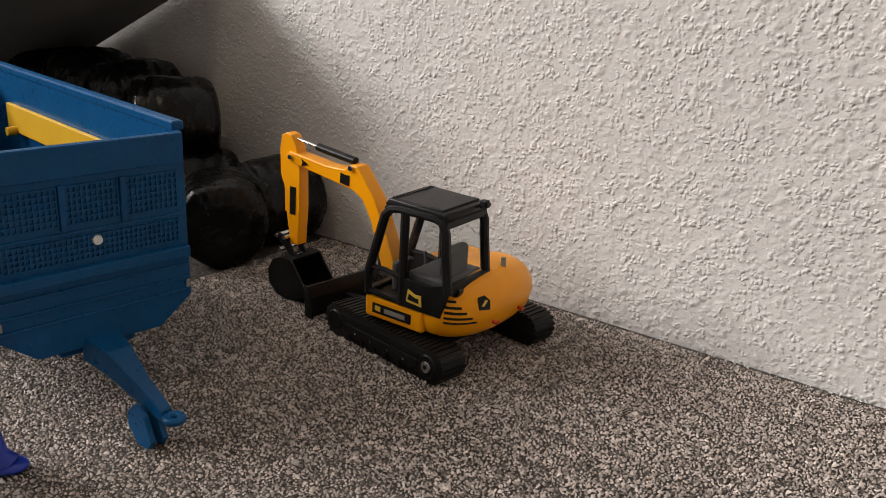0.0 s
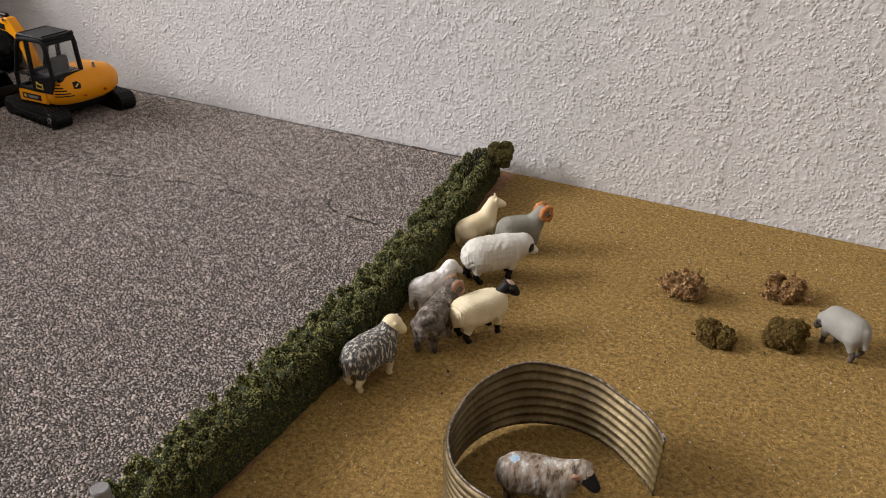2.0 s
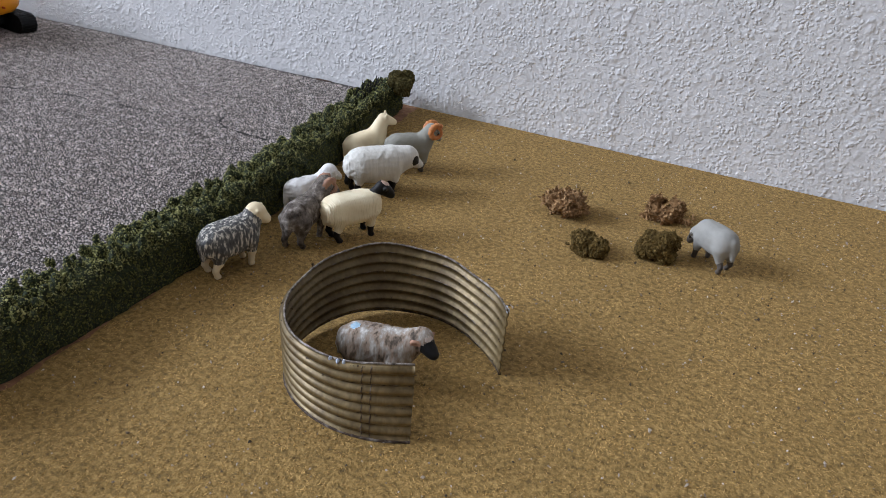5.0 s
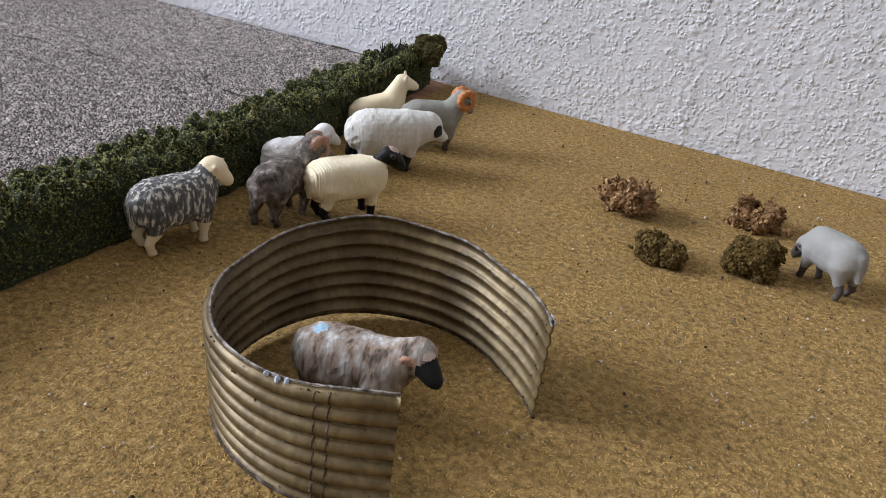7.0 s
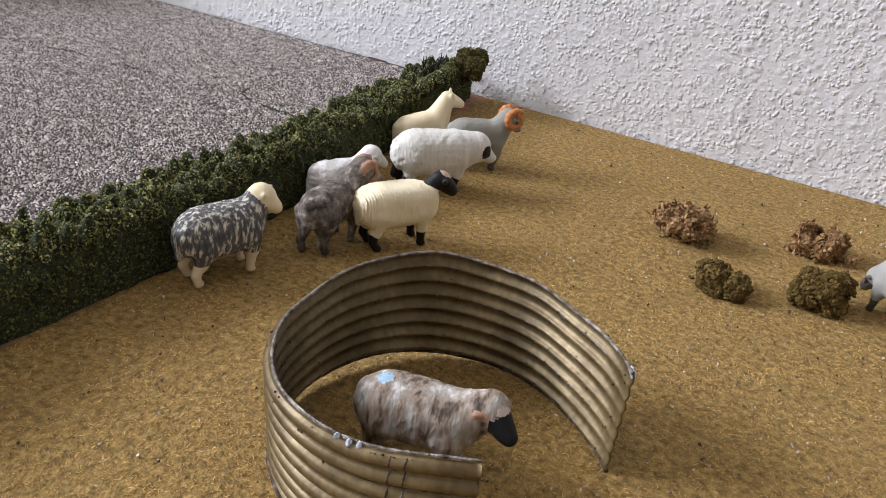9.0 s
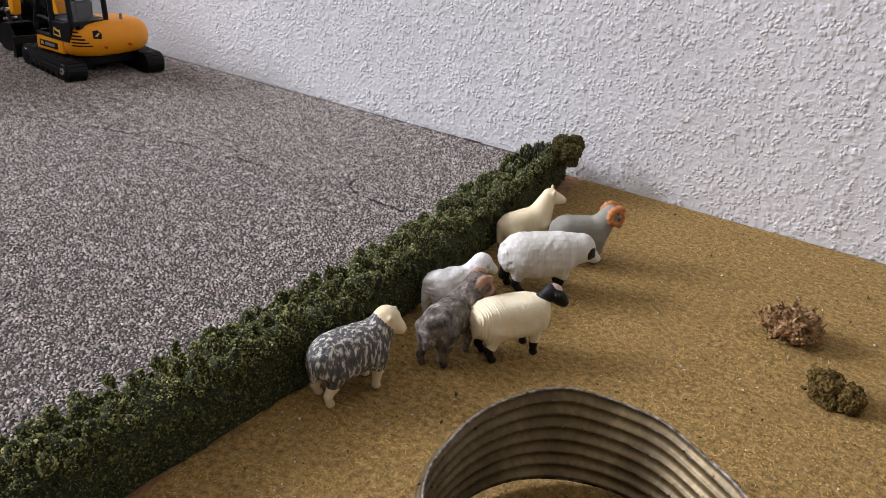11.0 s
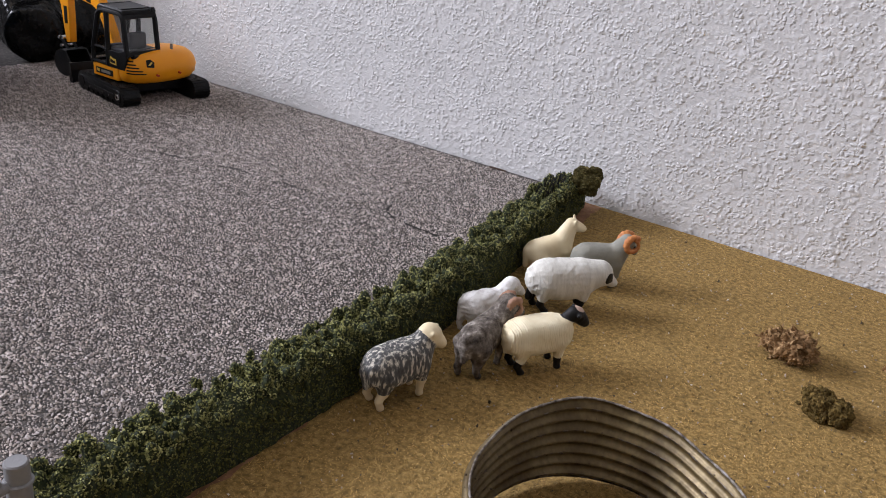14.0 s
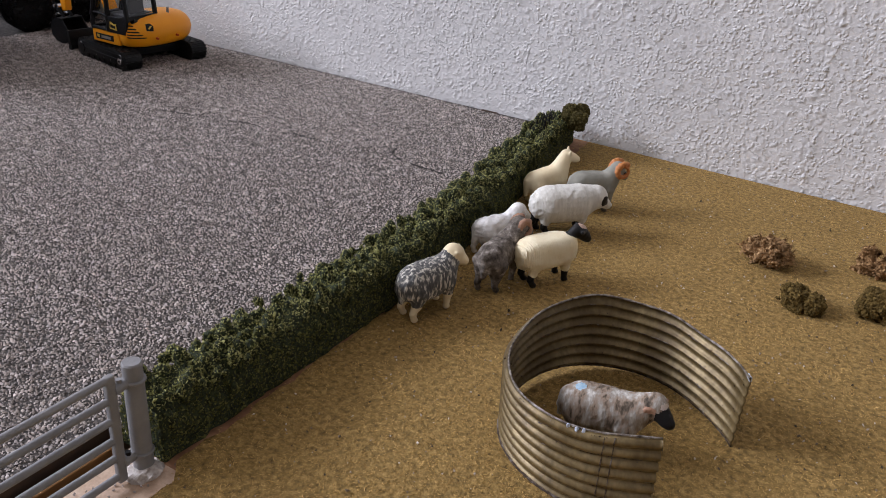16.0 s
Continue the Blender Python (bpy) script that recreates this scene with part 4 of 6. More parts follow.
def sheep(at, yaw, label, mats, scale=1.0, head=(14.5, 0, 22.5), aim=(5.2, 0, -3.0), neck_r=(6.2, 4.4), ribs=0.0, wool=0.35, horns=None, tail="down",
          pitch=0.0, body=(12.0, 7.5, 8.1), patch=None, legs=None, cap=None, ears=1.0, seed=0, pose_legs=(1.0, -1.5, -1.0, 1.5), belly=0.0, hood=0.0, low=0.0, cheeks=False, neck_slot=0, muzzle=1.5, crown=1.0, hoof=2, ear_dir=(1.9, -0.3), rib_rate=1.75, step=0.62, barrel=2.4):
    """Slots: 0 fleece, 1 face, 2 leg, 3 horn, 4 patch, 5 eye or muzzle, 6 brow. Millimetres, forward x."""
    rng = np.random.default_rng(seed + 100)
    hd, am = np.array(head, float), np.array(aim, float)
    am = am * 0.86
    fw = am / np.linalg.norm(am)
    sd = np.cross((0, 0, 1), fw)
    sd /= np.linalg.norm(sd)
    up = np.cross(fw, sd)
    bl, bw, bh = body
    prims = []

    def add(slot, kind, *a):
        prims.append((slot, kind, a))

    zc = 15.4 - low
    add(0, "egg", (-0.8, 0, zc), (bl + 1.0, bw, bh), barrel)
    add(0, "egg", (-7.2, 0, zc + 0.4), (6.4, bw * 0.97, bh * 0.94))
    add(0, "egg", (6.2, 0, zc - 0.2), (6.0, bw * 0.9, bh * 0.93))
    if belly:
        add(0, "egg", (-0.5, 0, zc - 3.0), (bl * 0.8, bw * 0.85, bh * 0.62 + belly))
    nk = hd - fw * 2.2
    add(neck_slot, "cone", (8.0, 0, zc + 1.2), tuple(nk), neck_r[0], neck_r[1])
    add(1, "cone", tuple(hd - fw * 0.6), tuple(hd + am * 0.55), 3.4, 2.55)
    add(1, "cone", tuple(hd + am * 0.4), tuple(hd + am), 2.55, 1.95)
    add(5, "egg", tuple(hd + am * (1.08 - 0.3 * (muzzle > 2)) - up * 0.2), (muzzle, muzzle, muzzle * 0.95))
    for s in (1, -1):
        if ears:
            e0 = hd - fw * 0.6 + sd * s * 2.4 + up * 1.1
            add(3 if cheeks else 1, "cone", tuple(e0), tuple(e0 + (sd * s * ear_dir[0] + up * ear_dir[1] - fw * 0.9) * ears), 1.05, 0.7)
        add(5, "egg", tuple(hd + am * 0.28 + sd * s * 2.45 + up * 0.7), (0.7, 0.7, 0.7))
    if cheeks:
        for s in (1, -1):
            add(3, "egg", tuple(hd - fw * 1.3 + sd * s * 2.5 - up * 0.4), (1.3, 1.5, 2.5))
    if hood:
        add(1, "egg", tuple(hd - fw * 1.9 - up * 0.4), (hood, hood, hood))
    if cap is not None:
        add(cap, "egg", tuple(hd - fw * 1.2 + up * 1.6), (2.6 * crown, 2.7 * crown, 2.2 * crown))
    lx, ly = 8.2, 3.9
    for i, (px, py) in enumerate(((lx, ly), (lx, -ly), (-9.6, ly), (-9.6, -ly))):
        dx = pose_legs[i]
        hind = px < 0
        add(0, "cone", (px + (1.5 if hind else -0.6), py * 0.9, 12.8), (px + (0.2 if hind else 0.1), py, 7.2), 4.8 if hind else 3.8, 2.2)
        add(2, "cone", (px + (0.2 if hind else 0.1), py, 7.6), (px - (1.3 if hind else 0) + dx * 0.5, py, 4.2), 1.95, 1.45)
        add(2, "cone", (px - (1.3 if hind else 0) + dx * 0.5, py, 4.2), (px + dx, py, 1.2), 1.45, 1.25)
        add(hoof, "cone", (px + dx, py, 1.4), (px + dx + 0.9, py, 0.9), 1.35, 1.1)
    if tail == "down":
        add(0, "cone", (-12.6, 0, zc + 3.0), (-14.4, 0, zc - 5.5), 1.9, 1.3)
    elif tail == "dark":
        add(2, "cone", (-12.4, 0, zc + 2.0), (-14.0, 0, zc - 8), 1.7, 1.6)
    if horns:
        size, thick, turn = horns
        for s in (1, -1):
            c0 = hd - fw * 0.9 + sd * s * 2.5 + up * 0.6
            last = None
            for k in range(37):
                t = k / 36
                ang = radians(100 + turn * t)
                rr = size * (1 - 0.35 * t)
                p = c0 + fw * rr * math.cos(ang) + up * rr * math.sin(ang) + sd * s * (0.6 + 1.6 * t)
                th = thick * (1 - 0.62 * t) * (1 + 0.2 * (k % 3 == 0))
                if last is not None:
                    add(3, "cone", tuple(last[0]), tuple(p), last[1], th)
                last = (p, th)
    kk = rng.normal(0, 1, (16, 3)) * 1.5
    ph = rng.uniform(0, 6.28, 16)
    groups = {0: 1.3, 1: 0.9, 2: 0.5, 3: 0.25, 4: 0.3, 5: 0.3, 6: 0.5}

    def dist(slot, kind, a, p):
        return egg_dist(p, *a) if kind == "egg" else cone_dist(p, *a)

    def smin(a, b, k):
        h = np.clip(0.5 + 0.5 * (b - a) / k, 0, 1)
        return b + (a - b) * h - k * h * (1 - h)

    def fn(p):
        out = None
        for s, kd, a in prims:
            d = dist(s, kd, a, p)
            out = d if out is None else smin(out, d, groups[s])
        w = sum(np.sin(p @ k + f) for k, f in zip(kk, ph)) / 4
        bodyness = np.clip((p[:, 2] - 6) / 3, 0, 1) * np.clip((12.5 - p[:, 0]) / 3, 0, 1)
        g = ribs * np.abs(np.sin(p[:, 0] * rib_rate + 0.5 * np.sin(p[:, 2] * 0.35 + 1.0)))
        return out + (wool * w * 0.35 + g) * bodyness

    hi = np.max([np.max([x for x in ([a[0], a[1]] if kd == "cone" else [a[0]])], axis=0) for _, kd, a in prims], axis=0) + 5.2
    lo = np.min([np.min([x for x in ([a[0], a[1]] if kd == "cone" else [a[0]])], axis=0) for _, kd, a in prims], axis=0) - 5.2
    lo = np.minimum(lo, (-17, -9.5, -1)); hi = np.maximum(hi, (12, 9.5, zc + bh + 2))
    lo[2] = -1
    v, q = nets(fn, lo, hi, step)
    cen = v[q].mean(1)
    ds = np.stack([dist(s, kd, a, cen) - (0.25 if s in (3, 5) else 0.0) for s, kd, a in prims], 1)
    slot = np.array([s for s, _, _ in prims])[ds.argmin(1)]
    if patch:
        for pc, pr in patch:
            slot[np.linalg.norm((cen - np.array(pc)), axis=1) < pr] = 4
    if legs is not None:
        slot[(slot == 0) & (cen[:, 2] < legs)] = 2
    ob = from_arrays("toy_sheep", v * 0.001, q, mats, smooth=True, index=slot)
    ob.matrix_basis = pose(*at, GRASS - 0.0002, 0, 0, yaw) @ pose(0, 0, 0, 0, -pitch, 0) @ Matrix.Diagonal((scale, scale, scale, 1))
    return tagged(ob, label, "sheep figurine", "toy sheep on the grass")


def M(f, face, leg, horn=K_HORN, pat=K_BLACK, eye=K_BLACK):
    return [f, face, leg, horn, pat, eye, K_PALEHEAD]


# the group by the hedge
sheep((0.2312, 0.1138), 77, "plastic sheep with dark grey mottled fleece and cream head", M(F_MOTTLE, K_CREAM, K_CREAM, eye=K_CREAM), 1.05,
      head=(14.6, -2.0, 21.8), aim=(2.3, -2.7, -2.4), cap=1, seed=1, ear_dir=(1.3, 1.3), ears=1.2, low=0.4, wool=0.4, pose_legs=(1, -0.5, 0, -1.0), neck_r=(6.0, 3.8), legs=7.4, hood=4.4,
      body=(14.0, 7.4, 7.8), barrel=2.5, neck_slot=0)
sheep((0.2433, 0.155), 92, "plastic ram with brown-grey fleece and coiled rusty horns", M(F_DARK, F_DARK, F_DARK, K_RUST, K_RUST), 1.04,
      head=(16.0, -3.0, 22.4), aim=(3.8, -2.6, -3.2), horns=(3.4, 1.35, 350), seed=2, wool=0.5, neck_r=(6.2, 4.6), cap=3, body=(12.8, 6.4, 7.2), low=0.4)
sheep((0.2262, 0.1835), 66, "plastic sheep with dirty white fleece close to the hedge", M(F_DIRTYWHITE, F_WHITE, F_DIRTYWHITE, eye=F_DIRTYWHITE), 0.93,
      head=(15.6, -0.5, 20.6), aim=(4.6, -1.4, -3.2), seed=3, body=(12.6, 6.6, 6.8), wool=0.5, cap=0, neck_r=(5.4, 4.2), low=1.2)
sheep((0.2597, 0.1717), 61, "plastic sheep with cream ribbed fleece, black face and legs", M(F_CREAM, K_BLACK, K_BLACK, pat=K_PINK), 1.03,
      neck_slot=1, head=(16.8, -1.6, 22.2), aim=(3.6, -1.4, -3.6), ribs=0.34, wool=0.08, seed=4, neck_r=(3.3, 2.5), belly=0.2, body=(14.6, 7.7, 7.4), hood=2.7, rib_rate=3.5, step=0.34,
      patch=[((17.0, -1.8, 25.4), 2.3)], barrel=3.2, pose_legs=(0.6, 0.2, 0.9, 0.6), ears=1.5)
sheep((0.2418, 0.2275), 48, "large white woolly plastic sheep with a black eye patch", M(F_WHITE, F_WHITE, K_BLACK, pat=K_BLACK, eye=K_BLACK), 1.16,
      head=(17.2, -0.8, 15.2), aim=(5.2, -0.8, -3.4), wool=0.3, ribs=0.16, seed=5, neck_r=(7.4, 5.6), body=(14.4, 8.2, 8.2), tail="dark", belly=0.8, low=1.4, hood=5.0, patch=[((18.2, -4.8, 15.8), 2.5)], ears=0,
      barrel=2.5, rib_rate=2.8, step=0.45)
sheep((0.2185, 0.261), 58, "smooth ivory-yellow plastic sheep with raised head beside the hedge", M(K_CREAM, K_CREAM, F_YELLOW, eye=K_CREAM), 0.97,
      head=(16.0, -1.2, 24.6), aim=(4.6, -1.8, -2.8), wool=0.08, seed=6, neck_r=(6.4, 3.5), pitch=12, ears=1.3, ear_dir=(0.8, 2.2), body=(12.4, 6.4, 6.8), low=0.6)
sheep((0.2423, 0.2662), 42, "plain grey plastic ram with large coiled orange horns", M(F_GREY, F_GREY, K_DARKLEG, K_HORN), 1.0,
      head=(14.2, -0.6, 23.0), aim=(4.2, 1.0, -4.4), horns=(4.1, 1.55, 380), wool=0.1, seed=7, neck_r=(6.0, 4.2), body=(12.4, 6.8, 7.2), legs=6.0, step=0.5)
# inside the ring
sheep((0.3295, 0.0735), 13, "speckled plastic sheep with black face and blue mark inside ring", M(F_SPECK, K_BLACK, F_SPECK, K_RUST, K_BLUE), 1.03,
      head=(17.0, -1.6, 20.6), aim=(4.4, -3.0, -2.7), body=(13.8, 7.0, 7.2), wool=0.35, seed=8, neck_r=(6.2, 4.3), cap=6, crown=1.02, cheeks=True, patch=[((-8.6, -1.0, 22.6), 1.9)], ears=1.4, muzzle=2.3, barrel=2.5)
# out on the grass
sheep((0.4242, 0.2445), 140, "pale grey plastic sheep grazing with dark muzzle and feet", M(F_PALE, K_DARKLEG, K_DARKLEG), 0.92,
      head=(14.2, 1.4, 11.2), aim=(2.6, 0.8, -4.6), wool=0.12, seed=9, neck_r=(6.2, 4.0), legs=5.4, hood=0, neck_slot=0)
sheep((0.5238, 0.1538), 3, "plastic sheep with grey speckled fleece and black face", M(F_SPECKG, K_BLACK, K_GREYLEG, K_RUST, K_PINK), 1.0,
      head=(16.4, 0, 20.6), aim=(5.0, -0.8, -3.0), wool=0.4, seed=10, neck_r=(5.6, 3.7), cap=6, cheeks=True, patch=[((-13.5, 0, 17), 3.6)], body=(12.4, 6.8, 7.0), low=-0.6, muzzle=1.9, crown=1.2)
sheep((0.586, 0.2575), -40, "cream plastic sheep with black face and black legs", M(F_CREAM, K_BLACK, K_BLACK, pat=F_WHITE), 0.88,
      head=(14.8, 1.2, 22.4), aim=(4.2, -2.2, -3.4), wool=0.15, seed=11, neck_r=(5.4, 3.2), tail="down", ears=1.8, patch=[((1.5, 0, 23.0), 4.2)], body=(12.4, 6.0, 6.4), low=0.4)
sheep((0.278, -0.0662), -87, "smooth ivory-yellow plastic sheep grazing with dark feet", M(F_YELLOW, F_YELLOW, F_YELLOW), 0.93,
      head=(18.4, -1.2, 12.6), aim=(2.6, -1.2, -3.6), wool=0.08, seed=12, neck_r=(5.6, 3.8), ears=2.0, cap=1, body=(12.6, 6.4, 7.0), muzzle=1.7, hoof=5)


# ---------------------------------------------------------------- striped tub
def tub():
    t = empty("lick_tub", pose(0.571, 0.0855, GRASS - 0.0002), label="small red and white striped tub with dark top", category="tub")
    for name, z0, z1, r, mt, lb in (("base_band", 0, 0.0016, 0.0062, K_PINK, "pale band"), ("red_band", 0.0016, 0.0030, 0.0066, RED, "red band"),
                                    ("white_band", 0.0030, 0.0043, 0.0067, F_WHITE, "white band"), ("upper_red_band", 0.0043, 0.0056, 0.0067, RED, "red band")):
        part(name, rod(bmesh.new(), (0, 0, z0), (0, 0, z1), r * 0.98, r, 36), mt, t, lb, True)
    lid = rod(bmesh.new(), (0, 0, 0.0056), (0, 0, 0.0069), 0.0067, 0.0059, 36)
    part("lid", lid, K_BLACK, t, "dark top", True)
    em = bmesh.new()
    plate(em, [(-0.0012, -0.0014), (0.0011, -0.001), (0.0004, 0.0002), (0.0012, 0.0015), (-0.0009, 0.0008)], 0.0068, 0.00705, axis="z")
    part("emblem", em, F_WHITE, t, "small pale mark")


tub()


# ---------------------------------------------------------------- gate
def gate():
    post = empty("gate_post", pose(0.2147, -0.0252, 0), label="round grey plastic gate post at the end of the hedge", category="post")
    part("post_shaft", rod(bmesh.new(), (0, 0, GRASS - 0.001), (0, 0, 0.0358), 0.0033, 0.0031, 28), GREY_PLASTIC, post, smooth=True)
    part("post_cap", rod(bmesh.new(), (0, 0, 0.0358), (0, 0, 0.0363), 0.0031, 0.0027, 28), GREY_PLASTIC, post, smooth=True)
    mound = bmesh.new()
    bmesh.ops.create_icosphere(mound, subdivisions=3, radius=1, matrix=Matrix.Translation((0.001, -0.001, GRASS - 0.0004)) @ Matrix.Diagonal((0.0058, 0.0066, 0.0028, 1)))
    for v in mound.verts:
        v.co += Vector((noise.noise(v.co * 900), noise.noise(v.co * 900 + Vector((9, 0, 0))), noise.noise(v.co * 900 + Vector((0, 9, 0))))) * 0.0012
    part("footing", mound, GLUE, post, "pale glue and grit footing", True)
    for z in (0.0300, 0.0030):
        b = bmesh.new()
        tube(b, [(0.0033 * math.cos(a), 0.0033 * math.sin(a), z) for a in [i * math.pi / 10 for i in range(20)]], 0.0006, 8, True)
        rod(b, (0, -0.0074, z), (0, -0.003, z), 0.0019, 0.0016, 16)
        part("hinge", b, GREY_PLASTIC, post)
        part("hinge_pin", rod(bmesh.new(), (0, -0.0052, z + 0.0012), (0, -0.0052, z + 0.0028), 0.0009), BLACK if z < 0.01 else GREY_PLASTIC, post, smooth=True)
    g = empty("field_gate", pose(0.2147, -0.0336, 0), label="grey plastic six-bar field gate beside the hedge", category="gate")
    for y in (0.0, -0.094):
        part("stile", box(bmesh.new(), (-0.0012, y - 0.0016, -0.0036), (0.0012, y + 0.0016, 0.0357), 0.0006), GREY_PLASTIC, g)
    part("middle_brace", box(bmesh.new(), (-0.0011, -0.0478, -0.0026), (0.0011, -0.0452, 0.0345), 0.0006), GREY_PLASTIC, g)
    for z in (0.0345, 0.0272, 0.0198, 0.0126, 0.0060, -0.0012):
        part("rail", rod(bmesh.new(), (0, -0.001, z), (0, -0.093, z), 0.00125, seg=14), GREY_PLASTIC, g, smooth=True)


gate()


# ---------------------------------------------------------------- toy excavator
def excavator():
    mm = 0.001
    root = empty("toy_excavator", pose(-0.178, 0.3085, 0), label="yellow and black toy midi excavator on the gravel", category="toy excavator")
    S = Matrix.Scale(mm, 4)
    HOUSE = pose(0, 0, 0, 0, 0, 180)
    UNDER = pose(0, 0, 0, 0, 0, 171)

    def put(name, bm, mt, base, parent=root, label="", smooth=False):
        bm.transform(base @ S)
        return part(name, bm, mt, parent, label, smooth)

    # tracks
    def oval(r, x0, x1, zc, n=14):
        pts = [(x1 + r * math.cos(a), zc + r * math.sin(a)) for a in [math.pi / 2 - math.pi * i / n for i in range(n + 1)]]
        pts += [(x0 + r * math.cos(a), zc + r * math.sin(a)) for a in [-math.pi / 2 - math.pi * i / n for i in range(n + 1)]]
        return pts

    for s in (1, -1):
        y0, y1 = (22.5, 36.5) if s > 0 else (-36.5, -22.5)
        tr = put("track", plate(bmesh.new(), oval(7.2, -30, 30, 7.6), y0, y1, 0.8), RUBBER, UNDER, label="ribbed black rubber track", smooth=True)
        # cleats round the belt
        loop = oval(7.2, -30, 30, 7.6, 40)
        lens = [0.0]
        for a, b in zip(loop, loop[1:] + loop[:1]):
            lens.append(lens[-1] + math.dist(a, b))
        nc = 62
        cl = bmesh.new()
        for k in range(nc):
            want = lens[-1] * k / nc
            i = max(j for j in range(len(loop)) if lens[j] <= want)
            a, b = loop[i], loop[(i + 1) % len(loop)]
            t = (want - lens[i]) / max(1e-6, lens[i + 1] - lens[i])
            px, pz = a[0] + (b[0] - a[0]) * t, a[1] + (b[1] - a[1]) * t
            ang = math.degrees(math.atan2(b[1] - a[1], b[0] - a[0]))
            box(cl, (-0.75, y0 + 0.2, -0.35), (0.75, y1 - 0.2, 0.45), m=pose(px, 0, pz, 0, -ang, 0))
        put("cleat_belt", cl, RUBBER, UNDER, tr)["kind"] = "stuff"
        # inner side frame with rollers
        yo = y1 if s > 0 else y0
        fr = plate(bmesh.new(), oval(4.6, -26, 27, 7.8), yo - s * 1.5, yo + s * 0.25, 0.5)
        put("side_frame", fr, BLACK, UNDER, tr, "", True)
        box_r = box(bmesh.new(), (-24, min(yo, yo + s * 0.9), 4.4), (24, max(yo, yo + s * 0.9), 8.8), 0.5)
        put("side_rail", box_r, BLACK, UNDER, tr)
        for x in (-20, -12, -4, 4, 12, 20):
            put("roller", rod(bmesh.new(), (x, yo, 2.9), (x, yo + s * 0.9, 2.9), 1.5), BLACK, UNDER, tr, "", True)
        for x in (-16, -6, 5, 15):
            put("bolt", rod(bmesh.new(), (x, yo + s * 0.5, 6.4), (x, yo + s * 1.3, 6.4), 0.55, seg=8), CHROME, UNDER, tr, "small steel bolt", True)
        put("sprocket", rod(bmesh.new(), (-29, yo, 7.6), (-29, yo + s * 0.8, 7.6), 5.2, 4.6, 24), BLACK, UNDER, tr, "", True)
        hb = rod(bmesh.new(), (-29, yo + s * 0.4, 7.6), (-29, yo + s * 1.3, 7.6), 2.7, 2.4, 18)
        put("hub", hb, CHROME, UNDER, tr, "bright steel hub", True)
        hb = rod(bmesh.new(), (-29, yo + s * 1.0, 7.6), (-29, yo + s * 1.5, 7.6), 1.1, 0.9, 14)
        put("hub_cap", hb, BLACK, UNDER, tr, "", True)
        put("idler", rod(bmesh.new(), (30, yo, 7.6), (30, yo + s * 0.7, 7.6), 5.0, 4.4, 24), BLACK, UNDER, tr, "", True)
    ch = bmesh.new()
    box(ch, (-18, -23, 6), (18, 23, 13), 1.5)
    rod(ch, (0, 0, 12), (0, 0, 18.5), 15, 15, 32)
    put("chassis", ch, BLACK, UNDER)
    # dozer blade
    bl = bmesh.new()
    pts = [(50.5, 1.0), (49.5, 5), (49.5, 11), (51.5, 16.5), (53, 16.5), (51.6, 11), (51.4, 5), (52.4, 0.6)]
    plate(bl, pts, -36, 36, 0.3)
    blade = put("dozer_blade", bl, BLACK, UNDER, smooth=True)
    for y in (-14, 14):
        arm = bmesh.new()
        plate(arm, [(14, 8), (50, 5), (50, 9), (14, 13)], y - 2, y + 2, 0.5)
        put("blade_arm", arm, BLACK, UNDER, blade)
    for y in (-36, 35):
        put("end_plate", plate(bmesh.new(), [(48, 1), (54, 0.6), (54, 16.5), (50.5, 16.5)], y, y + 1, 0.2), BLACK, UNDER, blade)

    # house: skirt and rounded tail (superellipse slices)
    def shell(levels, n=44):
        bm = bmesh.new()
        rings = []
        for z, x0, x1, w, e, round_front in levels:
            ring = []
            for i in range(n):
                a = 2 * math.pi * i / n
                c, s = math.cos(a), math.sin(a)
                k = (abs(c) ** e + abs(s) ** e) ** (-1 / e)
                x = (x0 + x1) / 2 + (x1 - x0) / 2 * c * k
                ring.append(bm.verts.new((x, round_front + w * s * k, z)))
            rings.append(ring)
        for a, b in zip(rings, rings[1:]):
            for i in range(n):
                bm.faces.new((a[i], a[(i + 1) % n], b[(i + 1) % n], b[i]))
        bm.faces.new(rings[0][::-1])
        bm.faces.new(rings[-1])
        return bm

    tail = shell([(15.8, -28.5, -2, 26, 2.3, 1.5), (17.2, -33.0, -2, 29.3, 2.3, 1.5), (21.5, -36.8, -2, 31.4, 2.35, 1.5), (27.5, -38.2, -2, 32.0, 2.35, 1.5), (32, -37.4, -2, 31.2, 2.3, 1.5),
                  (35.6, -35.0, -3, 29.2, 2.3, 1.5), (38.4, -31.4, -4, 25.6, 2.25, 1.5), (40.2, -27.0, -6, 19.5, 2.2, 1.5), (41.0, -22, -9, 11, 2.1, 1.5)])
    body = put("rear_body", tail, ORANGE, HOUSE, label="rounded yellow engine cover", smooth=True)
    skirt = bmesh.new()
    box(skirt, (-14, -31, 16.4), (17, 33.2, 26.2), 1.2)
    box(skirt, (-10, -31, 26), (14, 2.5, 35.5), 2.5)
    put("skirt", skirt, ORANGE, HOUSE, label="yellow lower body panel")
    # points on the tail's skin
    def skin(a, z):
        e, lv = 2.33, [(18.4, -29.5, 26), (23, -36.8, 31.4), (27.5, -38.2, 32.0), (32, -37.4, 31.2), (35.6, -35.0, 29.2), (38.4, -31.4, 25.6)]
        x0 = float(np.interp(z, [v[0] for v in lv], [v[1] for v in lv]))
        w = float(np.interp(z, [v[0] for v in lv], [v[2] for v in lv]))
        c, s = math.cos(a), math.sin(a)
        k = (abs(c) ** e + abs(s) ** e) ** (-1 / e)
